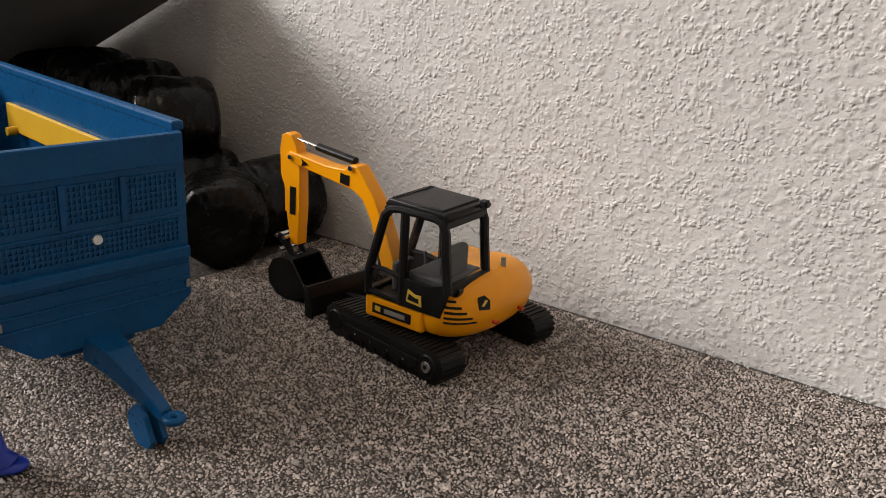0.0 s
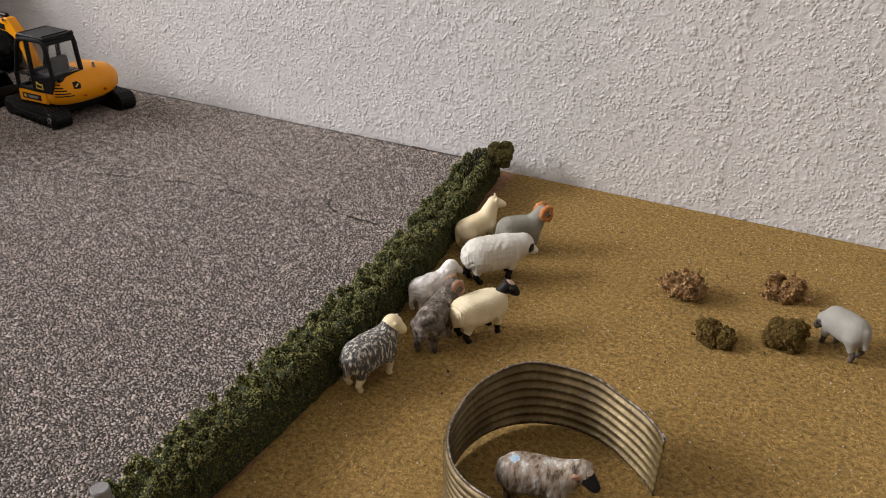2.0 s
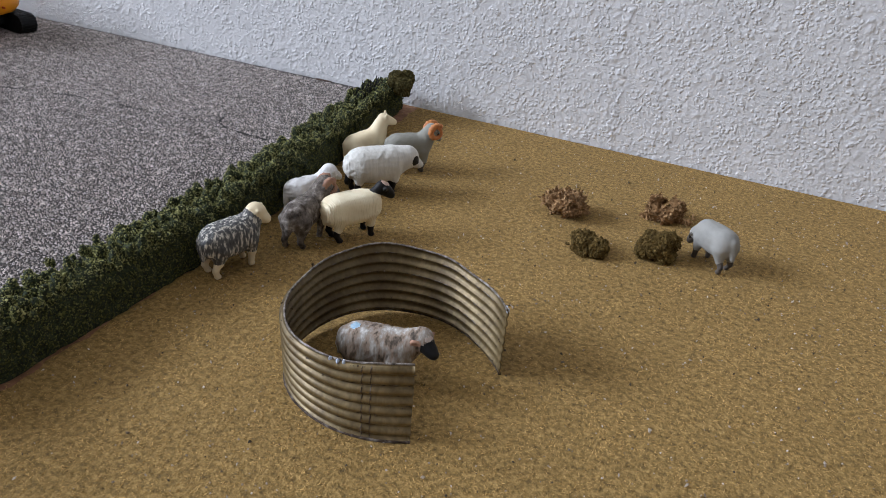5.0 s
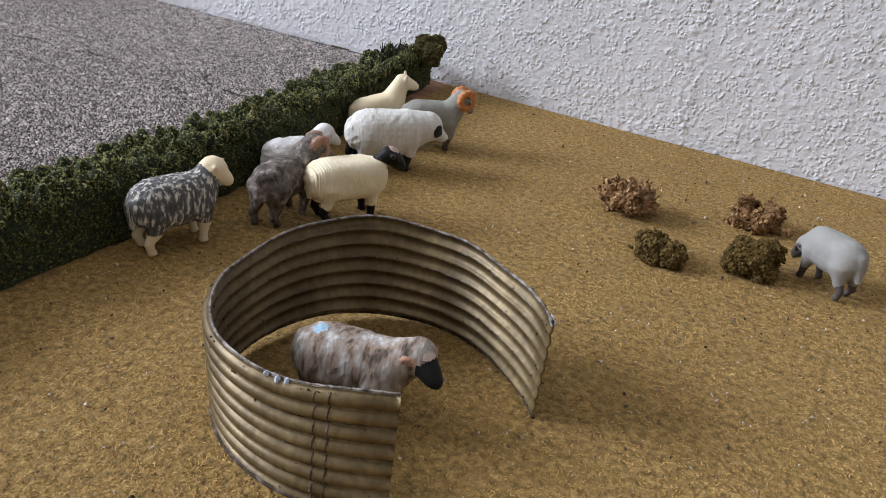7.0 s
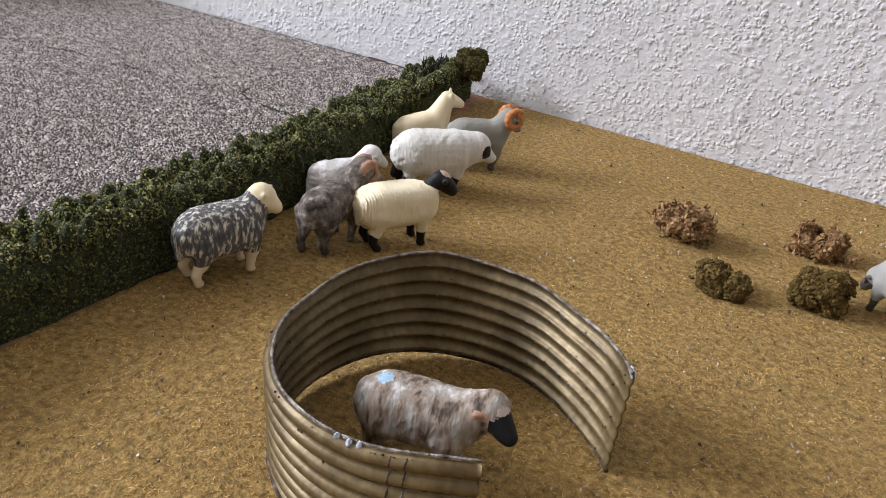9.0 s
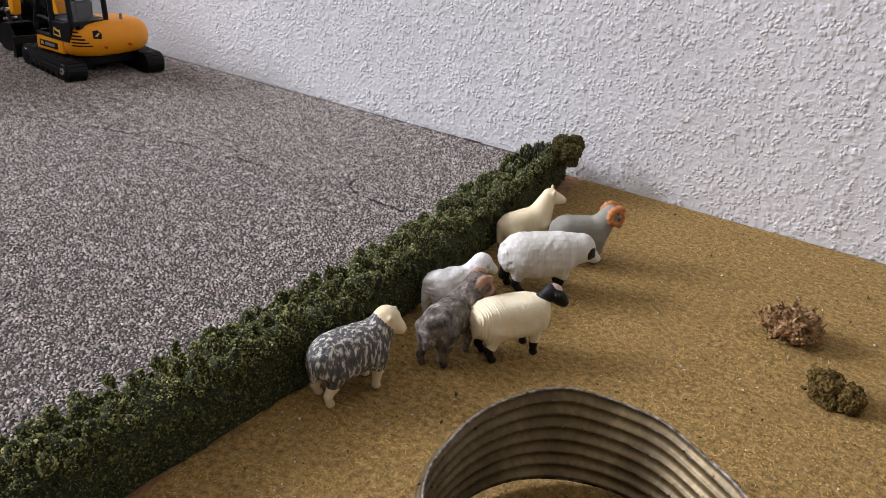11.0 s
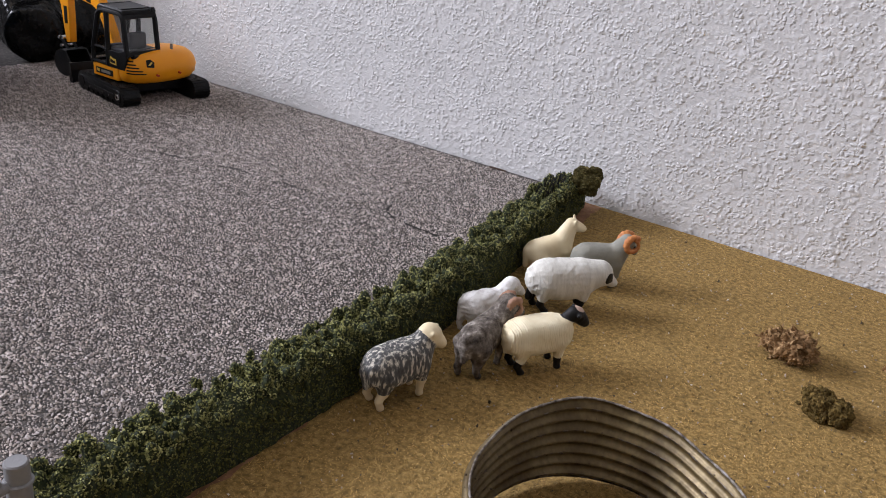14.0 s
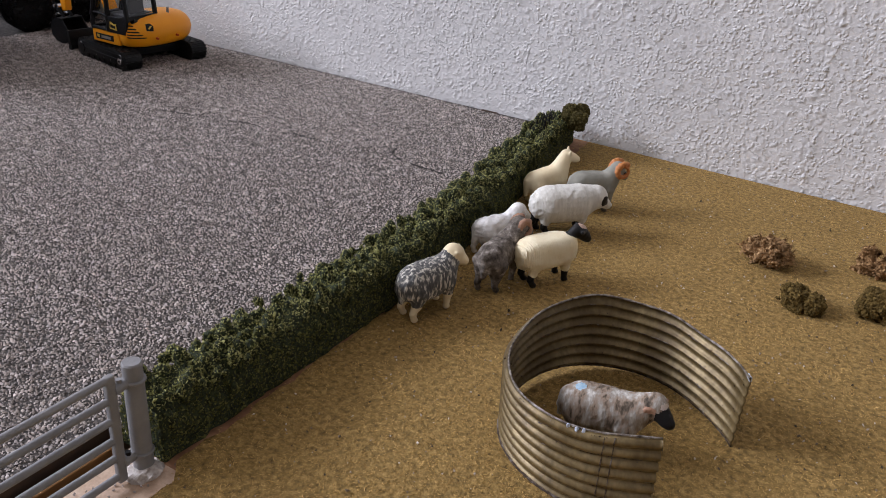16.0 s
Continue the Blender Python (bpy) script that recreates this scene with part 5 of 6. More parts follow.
        p = Vector(((x0 - 2) / 2 + (-2 - x0) / 2 * c * k, 1.5 + w * s * k, z))
        n = Vector((abs(c * k) ** (e - 1) * math.copysign(1, c) / ((-2 - x0) / 2), abs(s * k) ** (e - 1) * math.copysign(1, s) / w, 0.0)).normalized()
        return p, n

    # slotted vents on the near rear corner
    for k in range(6):
        vb = bmesh.new()
        z = 33.6 - 2.2 * k
        a0, a1 = 104, 118 + 5.5 * k
        pts = []
        for j in range(8):
            a = radians(a0 + (a1 - a0) * j / 7)
            c, s = -abs(math.cos(a)), abs(math.sin(a))
            q = skin(a, z)[0]
            pts.append(tuple(q))
        tube(vb, [(p[0], p[1], p[2]) for p in pts], 0.55, 6)
        put("vent_slot", vb, BLACK, HOUSE, body, "black cooling slot")
    fill = rod(bmesh.new(), (-25.5, 24.6, 36.2), (-26.2, 28.6, 37.2), 2.2, 2.0, 18)
    put("filler_cap", fill, BLACK, HOUSE, body, "black filler cap", True)
    ex = rod(bmesh.new(), (-27, -6, 37.5), (-27, -6, 43.6), 1.3, 1.0, 12)
    put("exhaust", ex, DECALGREY, HOUSE, body, "stubby grey exhaust", True)
    lg = bmesh.new()
    lp, ln = skin(radians(146), 32.5)
    ln = (ln + Vector((0, 0, 0.35))).normalized()
    lm = Matrix.Translation(lp + ln * 0.2) @ ln.to_track_quat("Z", "Y").to_matrix().to_4x4()
    plate(lg, [(-3.0, -2.6), (2.4, -3.2), (3.0, 0.5), (0.4, 3.0), (-3.0, 2.6)], -0.2, 0.12, 0, "z")
    lg.transform(lm)
    put("badge", lg, BLACK, HOUSE, body, "dark plain badge shape")
    lg = bmesh.new()
    plate(lg, [(-1.8, -1.2), (-0.4, -1.5), (1.8, 0.6), (0.6, 1.2)], 0.12, 0.2, 0, "z")
    lg.transform(lm)
    put("badge_inset", lg, DECAL, HOUSE, body)
    for y, z in ((12, 24), (-8, 24)):
        put("rear_reflector", rod(bmesh.new(), (-37.6, y + 4, z), (-39.9, y + 4.2, z), 0.9, 0.8, 12), RED, HOUSE, body, "small red reflector", True)
    # number plate decal on the skirt
    put("side_decal", plate(bmesh.new(), [(-8, 19.0), (12.5, 19.0), (12.5, 23.4), (-8, 23.4)], 33.2, 33.5), BLACK, HOUSE, root, "black decal strip with a plain bar")
    put("decal_bar", plate(bmesh.new(), [(-5, 20.2), (6, 20.2), (6, 22.2), (-5, 22.2)], 33.5, 33.7), DECALGREY, HOUSE, root)
    put("decal_bar", plate(bmesh.new(), [(8, 20.0), (11, 20.4), (11, 22.6), (8, 22.2)], 33.5, 33.7), DECAL, HOUSE, root)

    # cab
    CAB = HOUSE @ S @ Matrix.Translation((16, 0, 0)) @ Matrix.Diagonal((1.11, 1, 1, 1)) @ Matrix.Translation((-16, 0, 0)) @ S.inverted()
    cab = empty("cab")
    cab.parent = root
    cab["label"] = "black cab frame with clear windows"
    Y0, Y1 = 33.4, 3.8
    side = [(14.5, 26.2), (-19.5, 26.2), (-24.5, 40), (-19.5, 66.5), (-16.5, 69.2), (6.0, 69.2), (9.5, 66.5), (16.5, 39.5)]

    def bar(pts, r, y=None):
        bm = bmesh.new()
        tube(bm, [(p[0], y, p[1]) if y is not None else p for p in pts], r, 8)
        return bm

    for y, nm in ((Y0 - 1.0, "near"), (Y1 + 1.0, "far")):
        # rounded outline and posts of each side
        put("side_frame", bar([(16.0, 36.5), (14.2, 43), (10.2, 58), (8.6, 63.5), (6.0, 66.4), (2, 67.3), (-14, 67.3), (-17.3, 66), (-18.8, 62), (-19.2, 56), (-20.8, 40.5), (-21.5, 37)], 1.9, y), BLACK, CAB, cab, "", True)
        put("door_post", bar([(-0.6, 27), (-0.6, 67.2)], 1.8, y), BLACK, CAB, cab, "", True)
        put("waist_bar", bar([(15.2, 39.2), (8, 39.4), (-0.6, 38)], 1.1, y), BLACK, CAB, cab, "", True)
        put("sill_bar", bar([(15.5, 28), (-0.6, 27.4)], 1.4, y), BLACK, CAB, cab, "", True)
        put("front_post", bar([(16.0, 26.5), (16.0, 37.5)], 1.6, y), BLACK, CAB, cab, "", True)
    low = bmesh.new()
    plate(low, [(0.8, 26.2), (-19, 26.2), (-22.0, 38.2), (-20.8, 41.5), (-14, 38.8), (0.8, 38.6)], Y0 - 1.6, Y0 + 0.2, 0.3)
    put("lower_panel", low, BLACK, CAB, cab, "black lower door panel")
    low = bmesh.new()
    plate(low, [(14, 26.2), (-19, 26.2), (-22.0, 38.2), (14, 38.6)], Y1 - 0.2, Y1 + 1.2, 0.3)
    put("lower_panel", low, BLACK, CAB, cab)
    bd = bmesh.new()
    plate(bd, [(-3.4, 29.2), (-10.6, 28.6), (-10.2, 33.5), (-7.8, 33.2), (-4.2, 34.8)], Y0 + 0.2, Y0 + 0.5)
    put("door_badge", bd, DECAL, CAB, cab, "pale yellow plain badge shape")
    bd = bmesh.new()
    plate(bd, [(-4.2, 30.3), (-9.4, 29.8), (-9.2, 32.0), (-7.6, 31.8), (-4.9, 33.0)], Y0 + 0.5, Y0 + 0.65)
    put("door_badge_inset", bd, BLACK, CAB, cab)
    # cross members
    for nm, p in (("front_header", (7.5, 65.6)), ("rear_header", (-18, 65.2)), ("rear_sill", (-21.3, 39.0)), ("front_sill", (16, 27.5))):
        b = bmesh.new()
        box(b, (p[0] - 1.5, Y1 + 0.4, p[1] - 1.6), (p[0] + 1.5, Y0 - 0.4, p[1] + 1.6), 0.5)
        put(nm, b, BLACK, CAB, cab)
    roof = bmesh.new()
    plate(roof, [(7.6, 65.4), (-18.8, 65.6), (-19.6, 68.4), (-19.0, 70.0), (6.6, 71.0), (8.6, 68.6)], Y1 + 0.2, Y0 - 0.2, 0.7)
    rf = put("roof", roof, BLACK, CAB, cab, "flat black ribbed roof", True)
    for k in range(13):
        rb = box(bmesh.new(), (4.6, Y1 + 2 + k * 2.05, 70.6), (6.4, Y1 + 3.1 + k * 2.05, 71.3))
        put("roof_rib", rb, BLACK, CAB, rf)
    put("roof_panel", box(bmesh.new(), (-16.6, Y1 + 2, 69.6), (4.0, Y0 - 2, 70.9), 0.4), BLACK, CAB, rf)
    wl = bmesh.new()
    box(wl, (-22.0, 7.0, 68.2), (-19.0, 10.0, 71.6), 0.5)
    rod(wl, (-22.0, 8.5, 70), (-22.6, 8.5, 70), 1.1, seg=12)
    rod(wl, (-19.4, 8.5, 68.4), (-18.0, 8.5, 66.4), 0.6)
    put("work_lamp", wl, BLACK, CAB, cab, "small black work lamp")
    panes = [
        ("side_pane", [(15.0, Y0 - 1.0, 39.4), (8.6, Y0 - 1.0, 63), (5.5, Y0 - 1.0, 66), (-0.6, Y0 - 1.0, 66.8), (-0.6, Y0 - 1.0, 39)]),
        ("side_pane", [(-0.6, Y0 - 1.0, 39), (-0.6, Y0 - 1.0, 66.8), (-15, Y0 - 1.0, 66.4), (-18.4, Y0 - 1.0, 60), (-20.2, Y0 - 1.0, 41)]),
        ("low_pane", [(15.6, Y0 - 1.0, 28.4), (15.2, Y0 - 1.0, 39), (-0.6, Y0 - 1.0, 38), (-0.6, Y0 - 1.0, 28)]),
        ("rear_pane", [(-21.0, Y0 - 2, 40.2), (-21.0, Y1 + 2, 40.2), (-18.3, Y1 + 2, 64.2), (-18.3, Y0 - 2, 64.2)]),
        ("windscreen", [(16.0, Y0 - 2, 29), (16.0, Y1 + 2, 29), (8.4, Y1 + 2, 64.4), (8.4, Y0 - 2, 64.4)]),
        ("side_pane", [(15.0, Y1 + 1.0, 39.4), (8.6, Y1 + 1.0, 63), (5.5, Y1 + 1.0, 66), (-15, Y1 + 1.0, 66.4), (-20.2, Y1 + 1.0, 41)])]
    for nm, pts in panes:
        b = bmesh.new()
        b.faces.new([b.verts.new(p) for p in pts])
        bmesh.ops.solidify(b, geom=b.faces[:], thickness=0.35)
        g = put(nm, b, GLASS, CAB, cab, "clear plastic window")
        g.visible_shadow = False
    seat = bmesh.new()
    box(seat, (-15, 11, 30), (-2, 26, 36), 1.8)
    box(seat, (-17, 11, 34), (-12.5, 26, 53), 1.8)
    put("seat", seat, SEAT, CAB, cab, "dark grey driver seat")
    put("seat_base", box(bmesh.new(), (-19.5, Y1 + 1.4, 26.5), (-1.5, Y0 - 2.4, 41.4), 1.2), SEAT, CAB, cab, "dark grey box under the seat")
    fl = box(bmesh.new(), (-19, Y1 + 1, 25.6), (15, Y0 - 1.4, 27.2))
    put("cab_floor", fl, BLACK, CAB, cab)
    cs = bmesh.new()
    box(cs, (8, 12, 27), (11, 24, 40), 1.0)
    rod(cs, (3, 10, 30), (4.5, 10, 43), 0.6)
    rod(cs, (3, 27, 30), (4.5, 27, 43), 0.6)
    put("control_console", cs, SEAT, CAB, cab)

    # boom, dipper, bucket
    BY = 8.0
    HZ = Matrix.Translation((0, 0, 2.2)) @ Matrix.Diagonal((1, 1, 0.89, 1))
    boom = bmesh.new()
    pts = [(16, 27), (24, 25), (27.5, 36), (33, 54), (38.5, 64), (44.5, 67.6), (57, 69.6), (78, 73.2), (84.5, 74.5), (86.5, 77.2), (84, 80),
           (76, 79.0), (60, 77.0), (49.5, 77.4), (45.5, 80.6), (41.6, 80.3), (38.4, 76.2), (31, 66), (23, 48)]
    plate(boom, pts, BY - 4.0, BY + 4.0, 0.7)
    bo = put("boom", boom, ORANGE, HOUSE @ S @ HZ @ S.inverted(), label="bent yellow boom", smooth=False)
    bg = bmesh.new()
    plate(bg, [(46, 69.2), (51.6, 70.0), (51.2, 75.4), (48.6, 74.6), (46, 74.8)], BY + 4.0, BY + 4.3)
    put("boom_badge", bg, BLACK, HOUSE @ S @ HZ @ S.inverted(), bo, "black plain badge shape")
    tri = bmesh.new()
    plate(tri, [(71.5, 75.0), (76, 73.4), (75.2, 75.6), (76, 77.4)], BY + 4.0, BY + 4.3)
    put("warning_mark", tri, BLACK, HOUSE @ S @ HZ @ S.inverted(), bo)
    br = bmesh.new()
    box(br, (13, BY - 6.5, 17), (26, BY + 6.5, 30), 1.6)
    rod(br, (23.5, BY - 7.5, 27), (23.5, BY + 7.5, 27), 2.4)
    put("boom_bracket", br, BLACK, HOUSE @ S @ HZ @ S.inverted())
    cy = bmesh.new()
    rod(cy, (26, BY, 22), (29.6, BY, 41), 2.4, seg=16)
    put("lift_cylinder", cy, BLACK, HOUSE @ S @ HZ @ S.inverted(), bo, "black hydraulic cylinder", True)
    put("lift_rod", rod(bmesh.new(), (29.6, BY, 41), (34.4, BY, 62), 1.0), CHROME, HOUSE @ S @ HZ @ S.inverted(), bo, "steel piston rod", True)
    put("dipper_cylinder", rod(bmesh.new(), (46, BY, 81.5), (69, BY, 84.4), 2.1, seg=16), BLACK, HOUSE @ S @ HZ @ S.inverted(), bo, "black hydraulic cylinder", True)
    put("dipper_rod", rod(bmesh.new(), (69, BY, 84.4), (84, BY, 86.4), 0.8), CHROME, HOUSE @ S @ HZ @ S.inverted(), bo, "steel piston rod", True)
    for x, z in ((45, 78.8), (83, 77)):
        put("pin", rod(bmesh.new(), (x, BY - 5, z), (x, BY + 5, z), 1.3, seg=12), CHROME, HOUSE @ S @ HZ @ S.inverted(), bo, "steel pin", True)
    dip = bmesh.new()
    plate(dip, [(79.4, 28), (78.0, 50), (78.2, 71), (80, 82), (83.5, 88.6), (87, 89.4), (90, 87.5), (91.3, 80), (91.0, 66), (88.6, 60), (87.4, 47), (84.6, 27.4)], BY - 3.1, BY + 3.1, 0.6)
    dp = put("dipper", dip, ORANGE, HOUSE @ S @ HZ @ S.inverted(), label="upright yellow dipper arm")
    dc = bmesh.new()
    plate(dc, [(81.0, 45), (80.6, 60.5), (84.4, 60.5), (84.6, 45)], BY + 3.1, BY + 3.4)
    put("dipper_decal", dc, BLACK, HOUSE @ S @ HZ @ S.inverted(), dp, "black decal strip")
    sc = rod(bmesh.new(), (89.4, BY, 78), (88.8, BY, 45), 1.5)
    put("bucket_cylinder", sc, ORANGE, HOUSE @ S @ HZ @ S.inverted(), dp, "yellow cylinder cover", True)
    lk = bmesh.new()
    plate(lk, [(86, 24), (93, 30), (92, 33), (86.5, 31.5), (80, 22), (82.5, 19.5)], BY - 4.4, BY - 3.4, 0.2)
    plate(lk, [(86, 24), (93, 30), (92, 33), (86.5, 31.5), (80, 22), (82.5, 19.5)], BY + 3.4, BY + 4.4, 0.2)
    put("bucket_link", lk, BLACK, HOUSE @ S @ HZ @ S.inverted(), dp, "black bucket linkage")
    for x, z in ((92, 31), (86.5, 31), (82, 21), (90, 23.5)):
        put("pin", rod(bmesh.new(), (x, BY - 5, z), (x, BY + 5.4, z), 1.25, seg=10), CHROME, HOUSE @ S @ HZ @ S.inverted(), dp, "steel pin", True)
    BK = Matrix.Translation((80, 0, 0)) @ Matrix.Diagonal((0.86, 1, 0.92, 1)) @ Matrix.Translation((-80, 0, 0))
    bk = bmesh.new()
    outer = [(76.5, 23.5), (84, 23.8), (91, 21), (95.0, 14.5), (94, 7), (88, 2), (78, 0.6), (62.5, 6.0)]
    inner = [(64.5, 7.0), (78, 2.8), (86.8, 3.8), (91.8, 8), (92.6, 14), (89.2, 19), (83.6, 21.8), (77.5, 21.6)]
    plate(bk, outer + inner, BY - 9.8, BY + 9.8)
    put_b = put("bucket", bk, BLACK, HOUSE @ S @ BK @ S.inverted(), label="black digging bucket with teeth")
    for y in (BY - 10.2, BY + 9.3):
        put("bucket_side", plate(bmesh.new(), outer, y, y + 0.9), BLACK, HOUSE @ S @ BK @ S.inverted(), put_b)
    for k in range(5):
        y = BY - 9.4 + k * 4.2
        put("tooth", plate(bmesh.new(), [(65.5, 5.0), (58.8, 9.6), (65.0, 7.8)], y, y + 2.0, 0.15), BLACK, HOUSE @ S @ BK @ S.inverted(), put_b)
    return root


excavator()


# ---------------------------------------------------------------- toy trailer
def trailer():
    mm = 0.001
    root = empty("toy_trailer", pose(-0.2308, 0.1737, 0, 0, 0, -8.5), label="blue toy farm trailer with yellow inner board and drawbar", category="toy trailer")
    S = Matrix.Scale(mm, 4)

    def put(name, bm, mt, parent=root, label="", smooth=False):
        bm.transform(S)
        return part(name, bm, mt, parent, label, smooth)

    W, L, ZT, ZM, ZB = 35.5, 185, 100, 37, 27
    fr = bmesh.new()
    plate(fr, [(-W, ZM), (-W + 1, ZT), (W - 1, ZT), (W, ZM), (W - 13, ZB), (-W + 13, ZB)], -2.2, 0.0, 0.5, "x")
    front = put("front_board", fr, BLUE, label="blue ribbed front board with mesh panels")
    for z in (89,):
        put("top_band", box(bmesh.new(), (-0.2, -W + 1.4, z), (1.0, W - 1.4, ZT), 0.4), BLUE, front)
    # upper mesh panels with raised posts, lower mesh strip
    for y0, y1 in ((-31, -12.2), (-9.2, 8.8), (12, 31)):
        fm = bmesh.new()
        for k in range(7):
            z = 72.5 + 2.2 * k
            box(fm, (-0.1, y0, z), (0.7, y1, z + 0.7))
        n = int((y1 - y0) / 1.8)
        for k in range(n + 1):
            y = y0 + (y1 - y0) * k / n
            box(fm, (-0.1, y - 0.3, 72.5), (0.8, y + 0.3, 86.5))
        put("mesh_panel", fm, BLUE, front)["kind"] = "stuff"
    for y in (-10.7, 10.4):
        put("mesh_post", box(bmesh.new(), (-0.1, y - 1.0, 71), (1.8, y + 1.0, 87), 0.4), BLUE, front)
    fm = bmesh.new()
    for k in range(5):
        z = 59.5 + 2.0 * k
        box(fm, (-0.1, -31, z), (0.7, 31, z + 0.7))
    for k in range(36):
        y = -31 + 62 * k / 35
        box(fm, (-0.1, y - 0.3, 59.5), (0.8, y + 0.3, 68.5))
    put("mesh_panel", fm, BLUE, front)["kind"] = "stuff"
    for z, d in ((69.5, 0.8), (53.5, 2.6), (49.5, 0.7), (44, 0.7), (39, 0.7)):
        put("rib", box(bmesh.new(), (-0.1, -W + 1, z), (d, W - 1, z + (4.0 if d > 2 else 1.0)), 0.35), BLUE, front)
    bt = rod(bmesh.new(), (0, 0.5, 66), (1.4, 0.5, 66), 2.0, 1.6, 18)
    put("bolt_head", bt, WHITE_PAINT, front, "pale round bolt head", True)
    for y in (-W + 1.5, W - 1.5):
        put("reflector", box(bmesh.new(), (0, y - 0.8, 40.5), (0.7, y + 0.8, 43.6), 0.2), DECALGREY, front, "small pale reflector")
    for s in (1, -1):
        sd = bmesh.new()
        plate(sd, [(-L, ZM), (-2.2, ZM), (-2.2, ZT), (-L, ZT)], s * W - (2.2 if s > 0 else 0), s * W + (0 if s > 0 else 2.2), 0.4)
        side = put("side_board", sd, BLUE, label="blue side board")
        put("top_rail", box(bmesh.new(), (-L, s * W - 2.6, ZT - 0.5), (-4, s * W + 2.2, ZT + 3.2), 0.8), BLUE, side)
        for x in range(-170, -10, 26):
            put("side_post", box(bmesh.new(), (x, s * W - (0 if s > 0 else 1.6), ZM), (x + 4, s * W + (1.6 if s > 0 else 0), ZT - 2), 0.4), BLUE, side)
    put("tail_board", plate(bmesh.new(), [(-W, ZM), (-W, ZT), (W, ZT), (W, ZM)], -L - 2, -L, 0.4, "x"), BLUE)
    put("floor_panel", box(bmesh.new(), (-L, -W + 2, ZM - 2), (-2, W - 2, ZM + 1)), BLUE)
    yb = bmesh.new()
    plate(yb, [(-160, 73), (-20, 73), (-14, 86), (-160, 86)], W - 4.6, W - 2.4, 0.4)
    put("inner_board", yb, YELLOW, label="yellow inner side board")
    put("board_knob", rod(bmesh.new(), (-150, W - 4.6, 74), (-150, W - 9, 74), 2.4, 2.0, 14), YELLOW, smooth=True)
    ax = bmesh.new()
    box(ax, (-150, -14, ZB - 4), (-4, 14, ZB + 1), 1)
    put("chassis", ax, BLUE)
    for s in (1, -1):
        w = put("wheel", rod(bmesh.new(), (-120, s * 20, 17), (-120, s * 34, 17), 17, 17, 32), RUBBER, label="black tyre", smooth=True)
        put("rim", rod(bmesh.new(), (-120, s * 33.8, 17), (-120, s * 35, 17), 9, 8, 24), BLUE, w, smooth=True)
    # drawbar with eye, and the parking jack
    db = bmesh.new()
    rows = [(-2, 7.5, 22, 31), (10, 5.4, 19, 28), (24, 3.2, 13.5, 20.5), (33, 2.6, 11, 16.4), (37, 2.4, 10.4, 14.6)]
    rings = [[db.verts.new(p) for p in ((x, -w, z0), (x, w, z0), (x, w * 0.9, z1), (x, -w * 0.9, z1))] for x, w, z0, z1 in rows]
    for a, b in zip(rings, rings[1:]):
        for i in range(4):
            db.faces.new((a[i], a[(i + 1) % 4], b[(i + 1) % 4], b[i]))
    db.faces.new(rings[0][::-1]), db.faces.new(rings[-1])
    bmesh.ops.recalc_face_normals(db, faces=db.faces)
    bmesh.ops.bevel(db, geom=db.edges[:], offset=0.7, segments=2, profile=0.5, affect="EDGES")
    def swing(bm):
        bm.transform(pose(0, 0, 0, 0, 0, 6))
        return bm

    bar = put("drawbar", swing(db), BLUE, label="tapered blue drawbar")
    eye = bmesh.new()
    tube(eye, [(41 + 2.6 * math.cos(a), 2.6 * math.sin(a), 12.6) for a in [i * math.pi / 12 for i in range(24)]], 1.5, 10, True)
    put("tow_eye", swing(eye), BLUE, bar, "", True)
    for y in (-5.6, -1.0):
        jk = bmesh.new()
        plate(jk, [(27, 15), (33, 12.5), (37, 4), (35, 0.8), (29, 0.3), (23.5, 5.5), (23, 11)], y - 1.1, y + 1.1, 0.4)
        put("jack_plate", swing(jk), BLUE, bar)
    return root


trailer()

# ---------------------------------------------------------------- a second implement's blue stand
stand = empty("toy_implement", pose(-0.225, 0.1263, 0, 0, 0, 40), label="bright blue plastic foot of a toy farm implement", category="toy implement")
b = bmesh.new()
tube(b, [(0, 0, 0.026), (0.001, 0, 0.016), (0.003, 0, 0.006), (0.006, 0, 0.0024)], [0.0032, 0.0032, 0.0036, 0.0044], 14)
part("leg", b, BLUE2, stand, smooth=True)
b = bmesh.new()
bmesh.ops.create_icosphere(b, subdivisions=3, radius=1, matrix=Matrix.Translation((0.006, 0, 0.0022)) @ Matrix.Diagonal((0.0066, 0.0052, 0.0022, 1)))
part("foot", b, BLUE2, stand, smooth=True)
part("frame", box(bmesh.new(), (-0.06, -0.02, 0.022), (0.003, 0.004, 0.03), 0.002), BLUE2, stand)


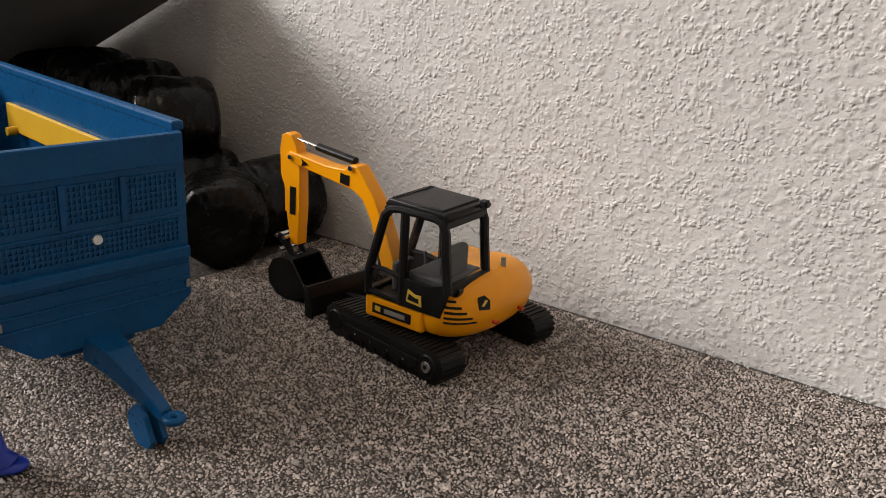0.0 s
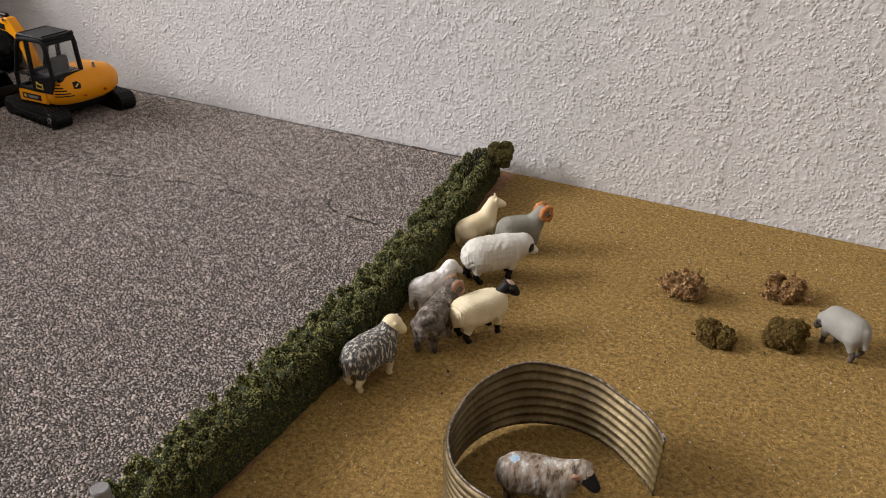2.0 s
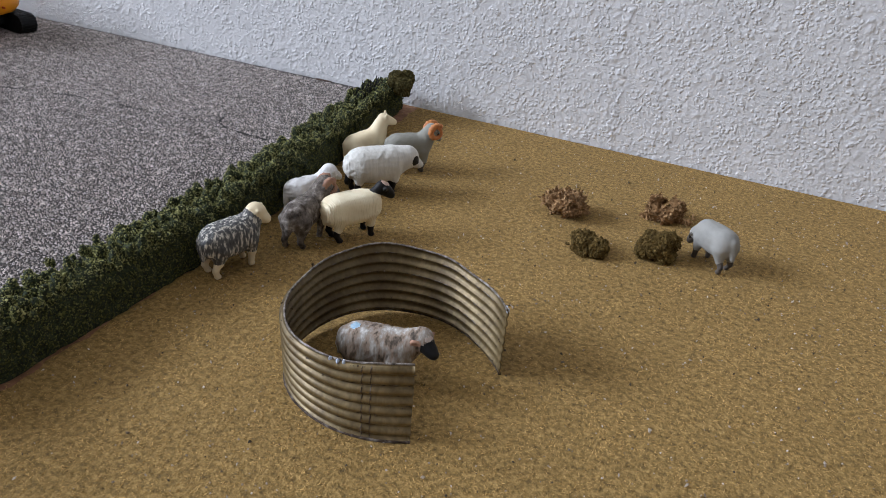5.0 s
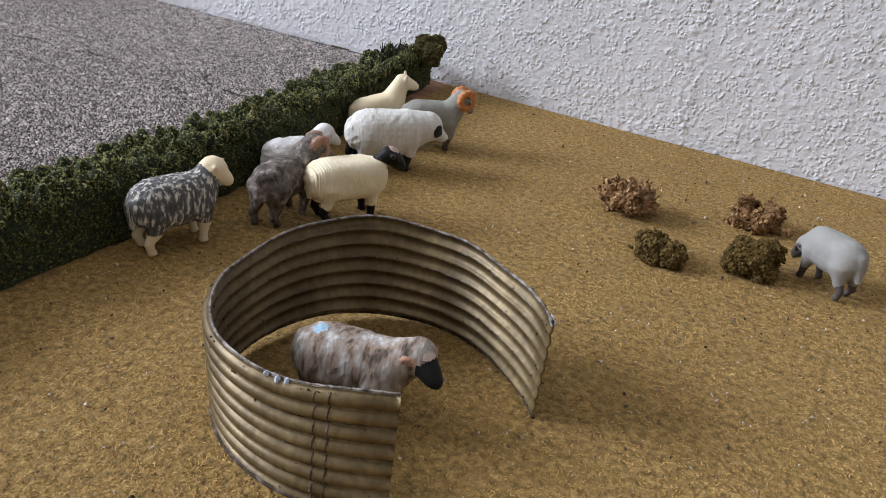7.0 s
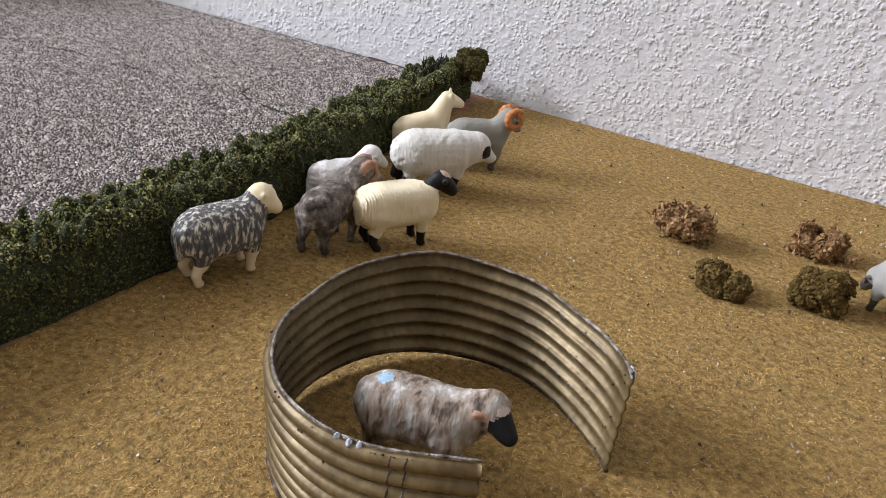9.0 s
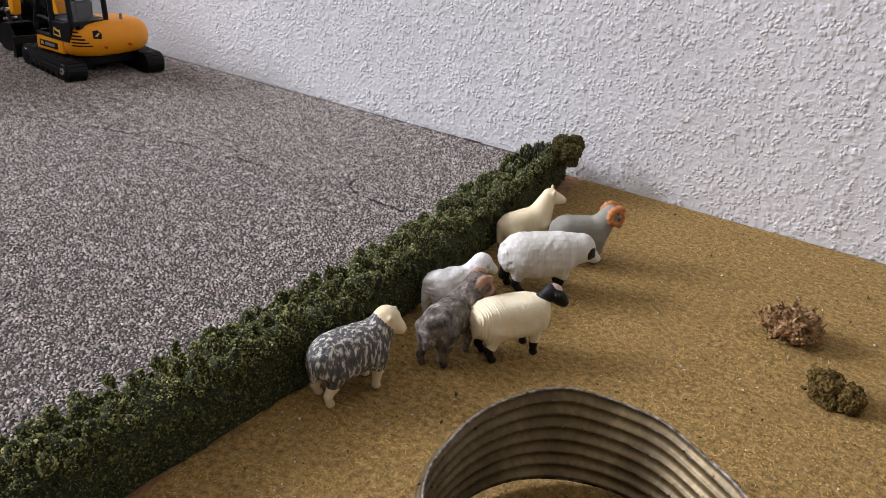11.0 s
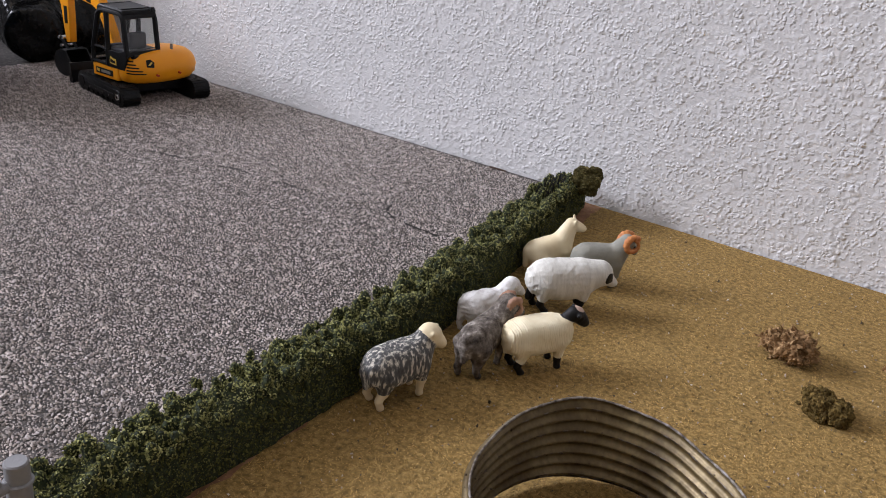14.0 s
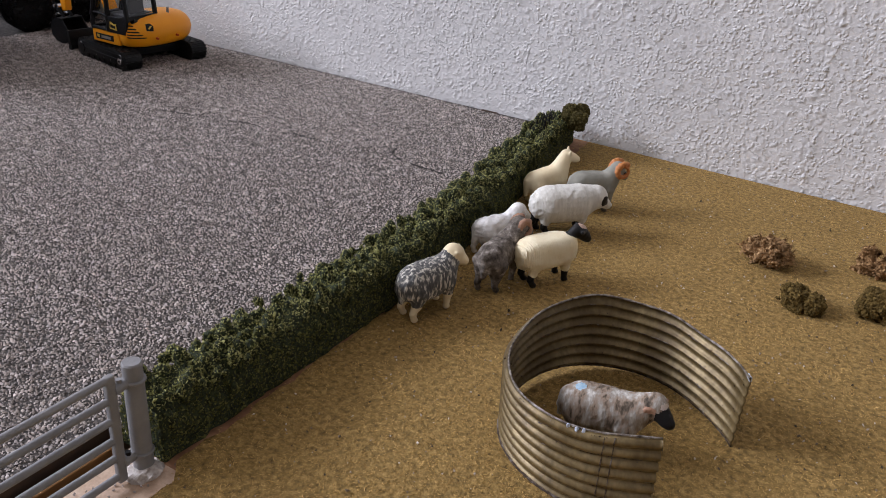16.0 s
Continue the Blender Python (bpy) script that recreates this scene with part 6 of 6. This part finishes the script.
# ---------------------------------------------------------------- wrapped bales
def bale(at, axis_yaw, r, w, seed, tip=0.0):
    rng = np.random.default_rng(seed)
    n, k = 84, 64
    prof = [(-1.0, 0.0), (-1.03, 0.3), (-1.04, 0.55), (-1.0, 0.74), (-0.92, 0.88), (-0.8, 0.945), (-0.6, 0.985), (-0.3, 1.01), (0, 1.015), (0.3, 1.01), (0.6, 0.985),
            (0.8, 0.945), (0.92, 0.88), (1.0, 0.74), (1.04, 0.55), (1.03, 0.3), (1.0, 0.0)]
    prof = np.array(prof)
    t = np.linspace(0, len(prof) - 1, k)
    px, pr = np.interp(t, range(len(prof)), prof[:, 0]), np.interp(t, range(len(prof)), prof[:, 1])
    a = 2 * np.pi * np.arange(n) / n
    ph = rng.uniform(0, 6.28, 12)
    dent = sum(np.sin(a * m + ph[m] + 0.0) * 0.009 for m in range(2, 9))
    R = pr[:, None] * (1 + dent[None] + 0.012 * np.sin(5 * px[:, None] + 3 * a[None] + ph[0]) + 0.008 * np.sin(17 * px[:, None] + ph[1] + np.sin(3 * a)[None] * 2))
    pleat = 1 + 0.02 * np.sin(a * 23 + ph[2])[None] * np.clip(np.abs(px[:, None]) - 0.8, 0, 1) * 5
    R = R * pleat
    for m in range(7):
        R = R * (1 - 0.022 * np.exp(-(((px[:, None] - rng.uniform(-0.9, 0.9) - 0.25 * np.sin(a + rng.uniform(0, 6))[None]) / 0.05) ** 2)))
    v = np.stack([px[:, None] * w / 2 + 0 * R, r * R * np.cos(a), r * R * np.sin(a)], -1)
    flat = -r * 0.94
    v[..., 2] = np.maximum(v[..., 2], flat)
    idx = lambda i, j: i * n + j % n
    f = [(idx(i, j), idx(i, j + 1), idx(i + 1, j + 1), idx(i + 1, j)) for i in range(k - 1) for j in range(n)]
    ob = from_arrays("wrapped_bale", v.reshape(-1, 3), f, WRAP, smooth=True)
    ob.matrix_basis = pose(at[0], at[1], at[2] + 0.94 * r, 0, tip, axis_yaw)
    return tagged(ob, "toy round bale in creased shiny black wrap", "bale", "stack of wrapped bales")


R0, W0 = 0.0252, 0.048
for i, (x, y, z, yaw) in enumerate(((-0.3285, 0.3105, 0.0, -38), (-0.33, 0.3505, 0.0, 80), (-0.378, 0.333, 0.0, 80), (-0.43, 0.343, 0.0, 86), (-0.482, 0.343, 0.0, 84), (-0.534, 0.343, 0.0, 88),
                                    (-0.393, 0.331, 0.04, 60), (-0.44, 0.34, 0.045, 82), (-0.49, 0.342, 0.046, 84), (-0.541, 0.344, 0.046, 80))):
    bale((x, y, z), yaw, R0, W0, 60 + i)

# dark board that leans on the wall over the bales, at the end of the model
lean = bmesh.new()
plate(lean, [(-0.75, -0.0005), (-0.735, -0.0005), (-0.4, 0.1483), (-0.404, 0.1606)], 0.25, WALL - 0.004, 0.001)
board = part("leaning_board", lean, DARKPANEL)
tagged(board, "dark grey painted board leaning over the bales", "board")
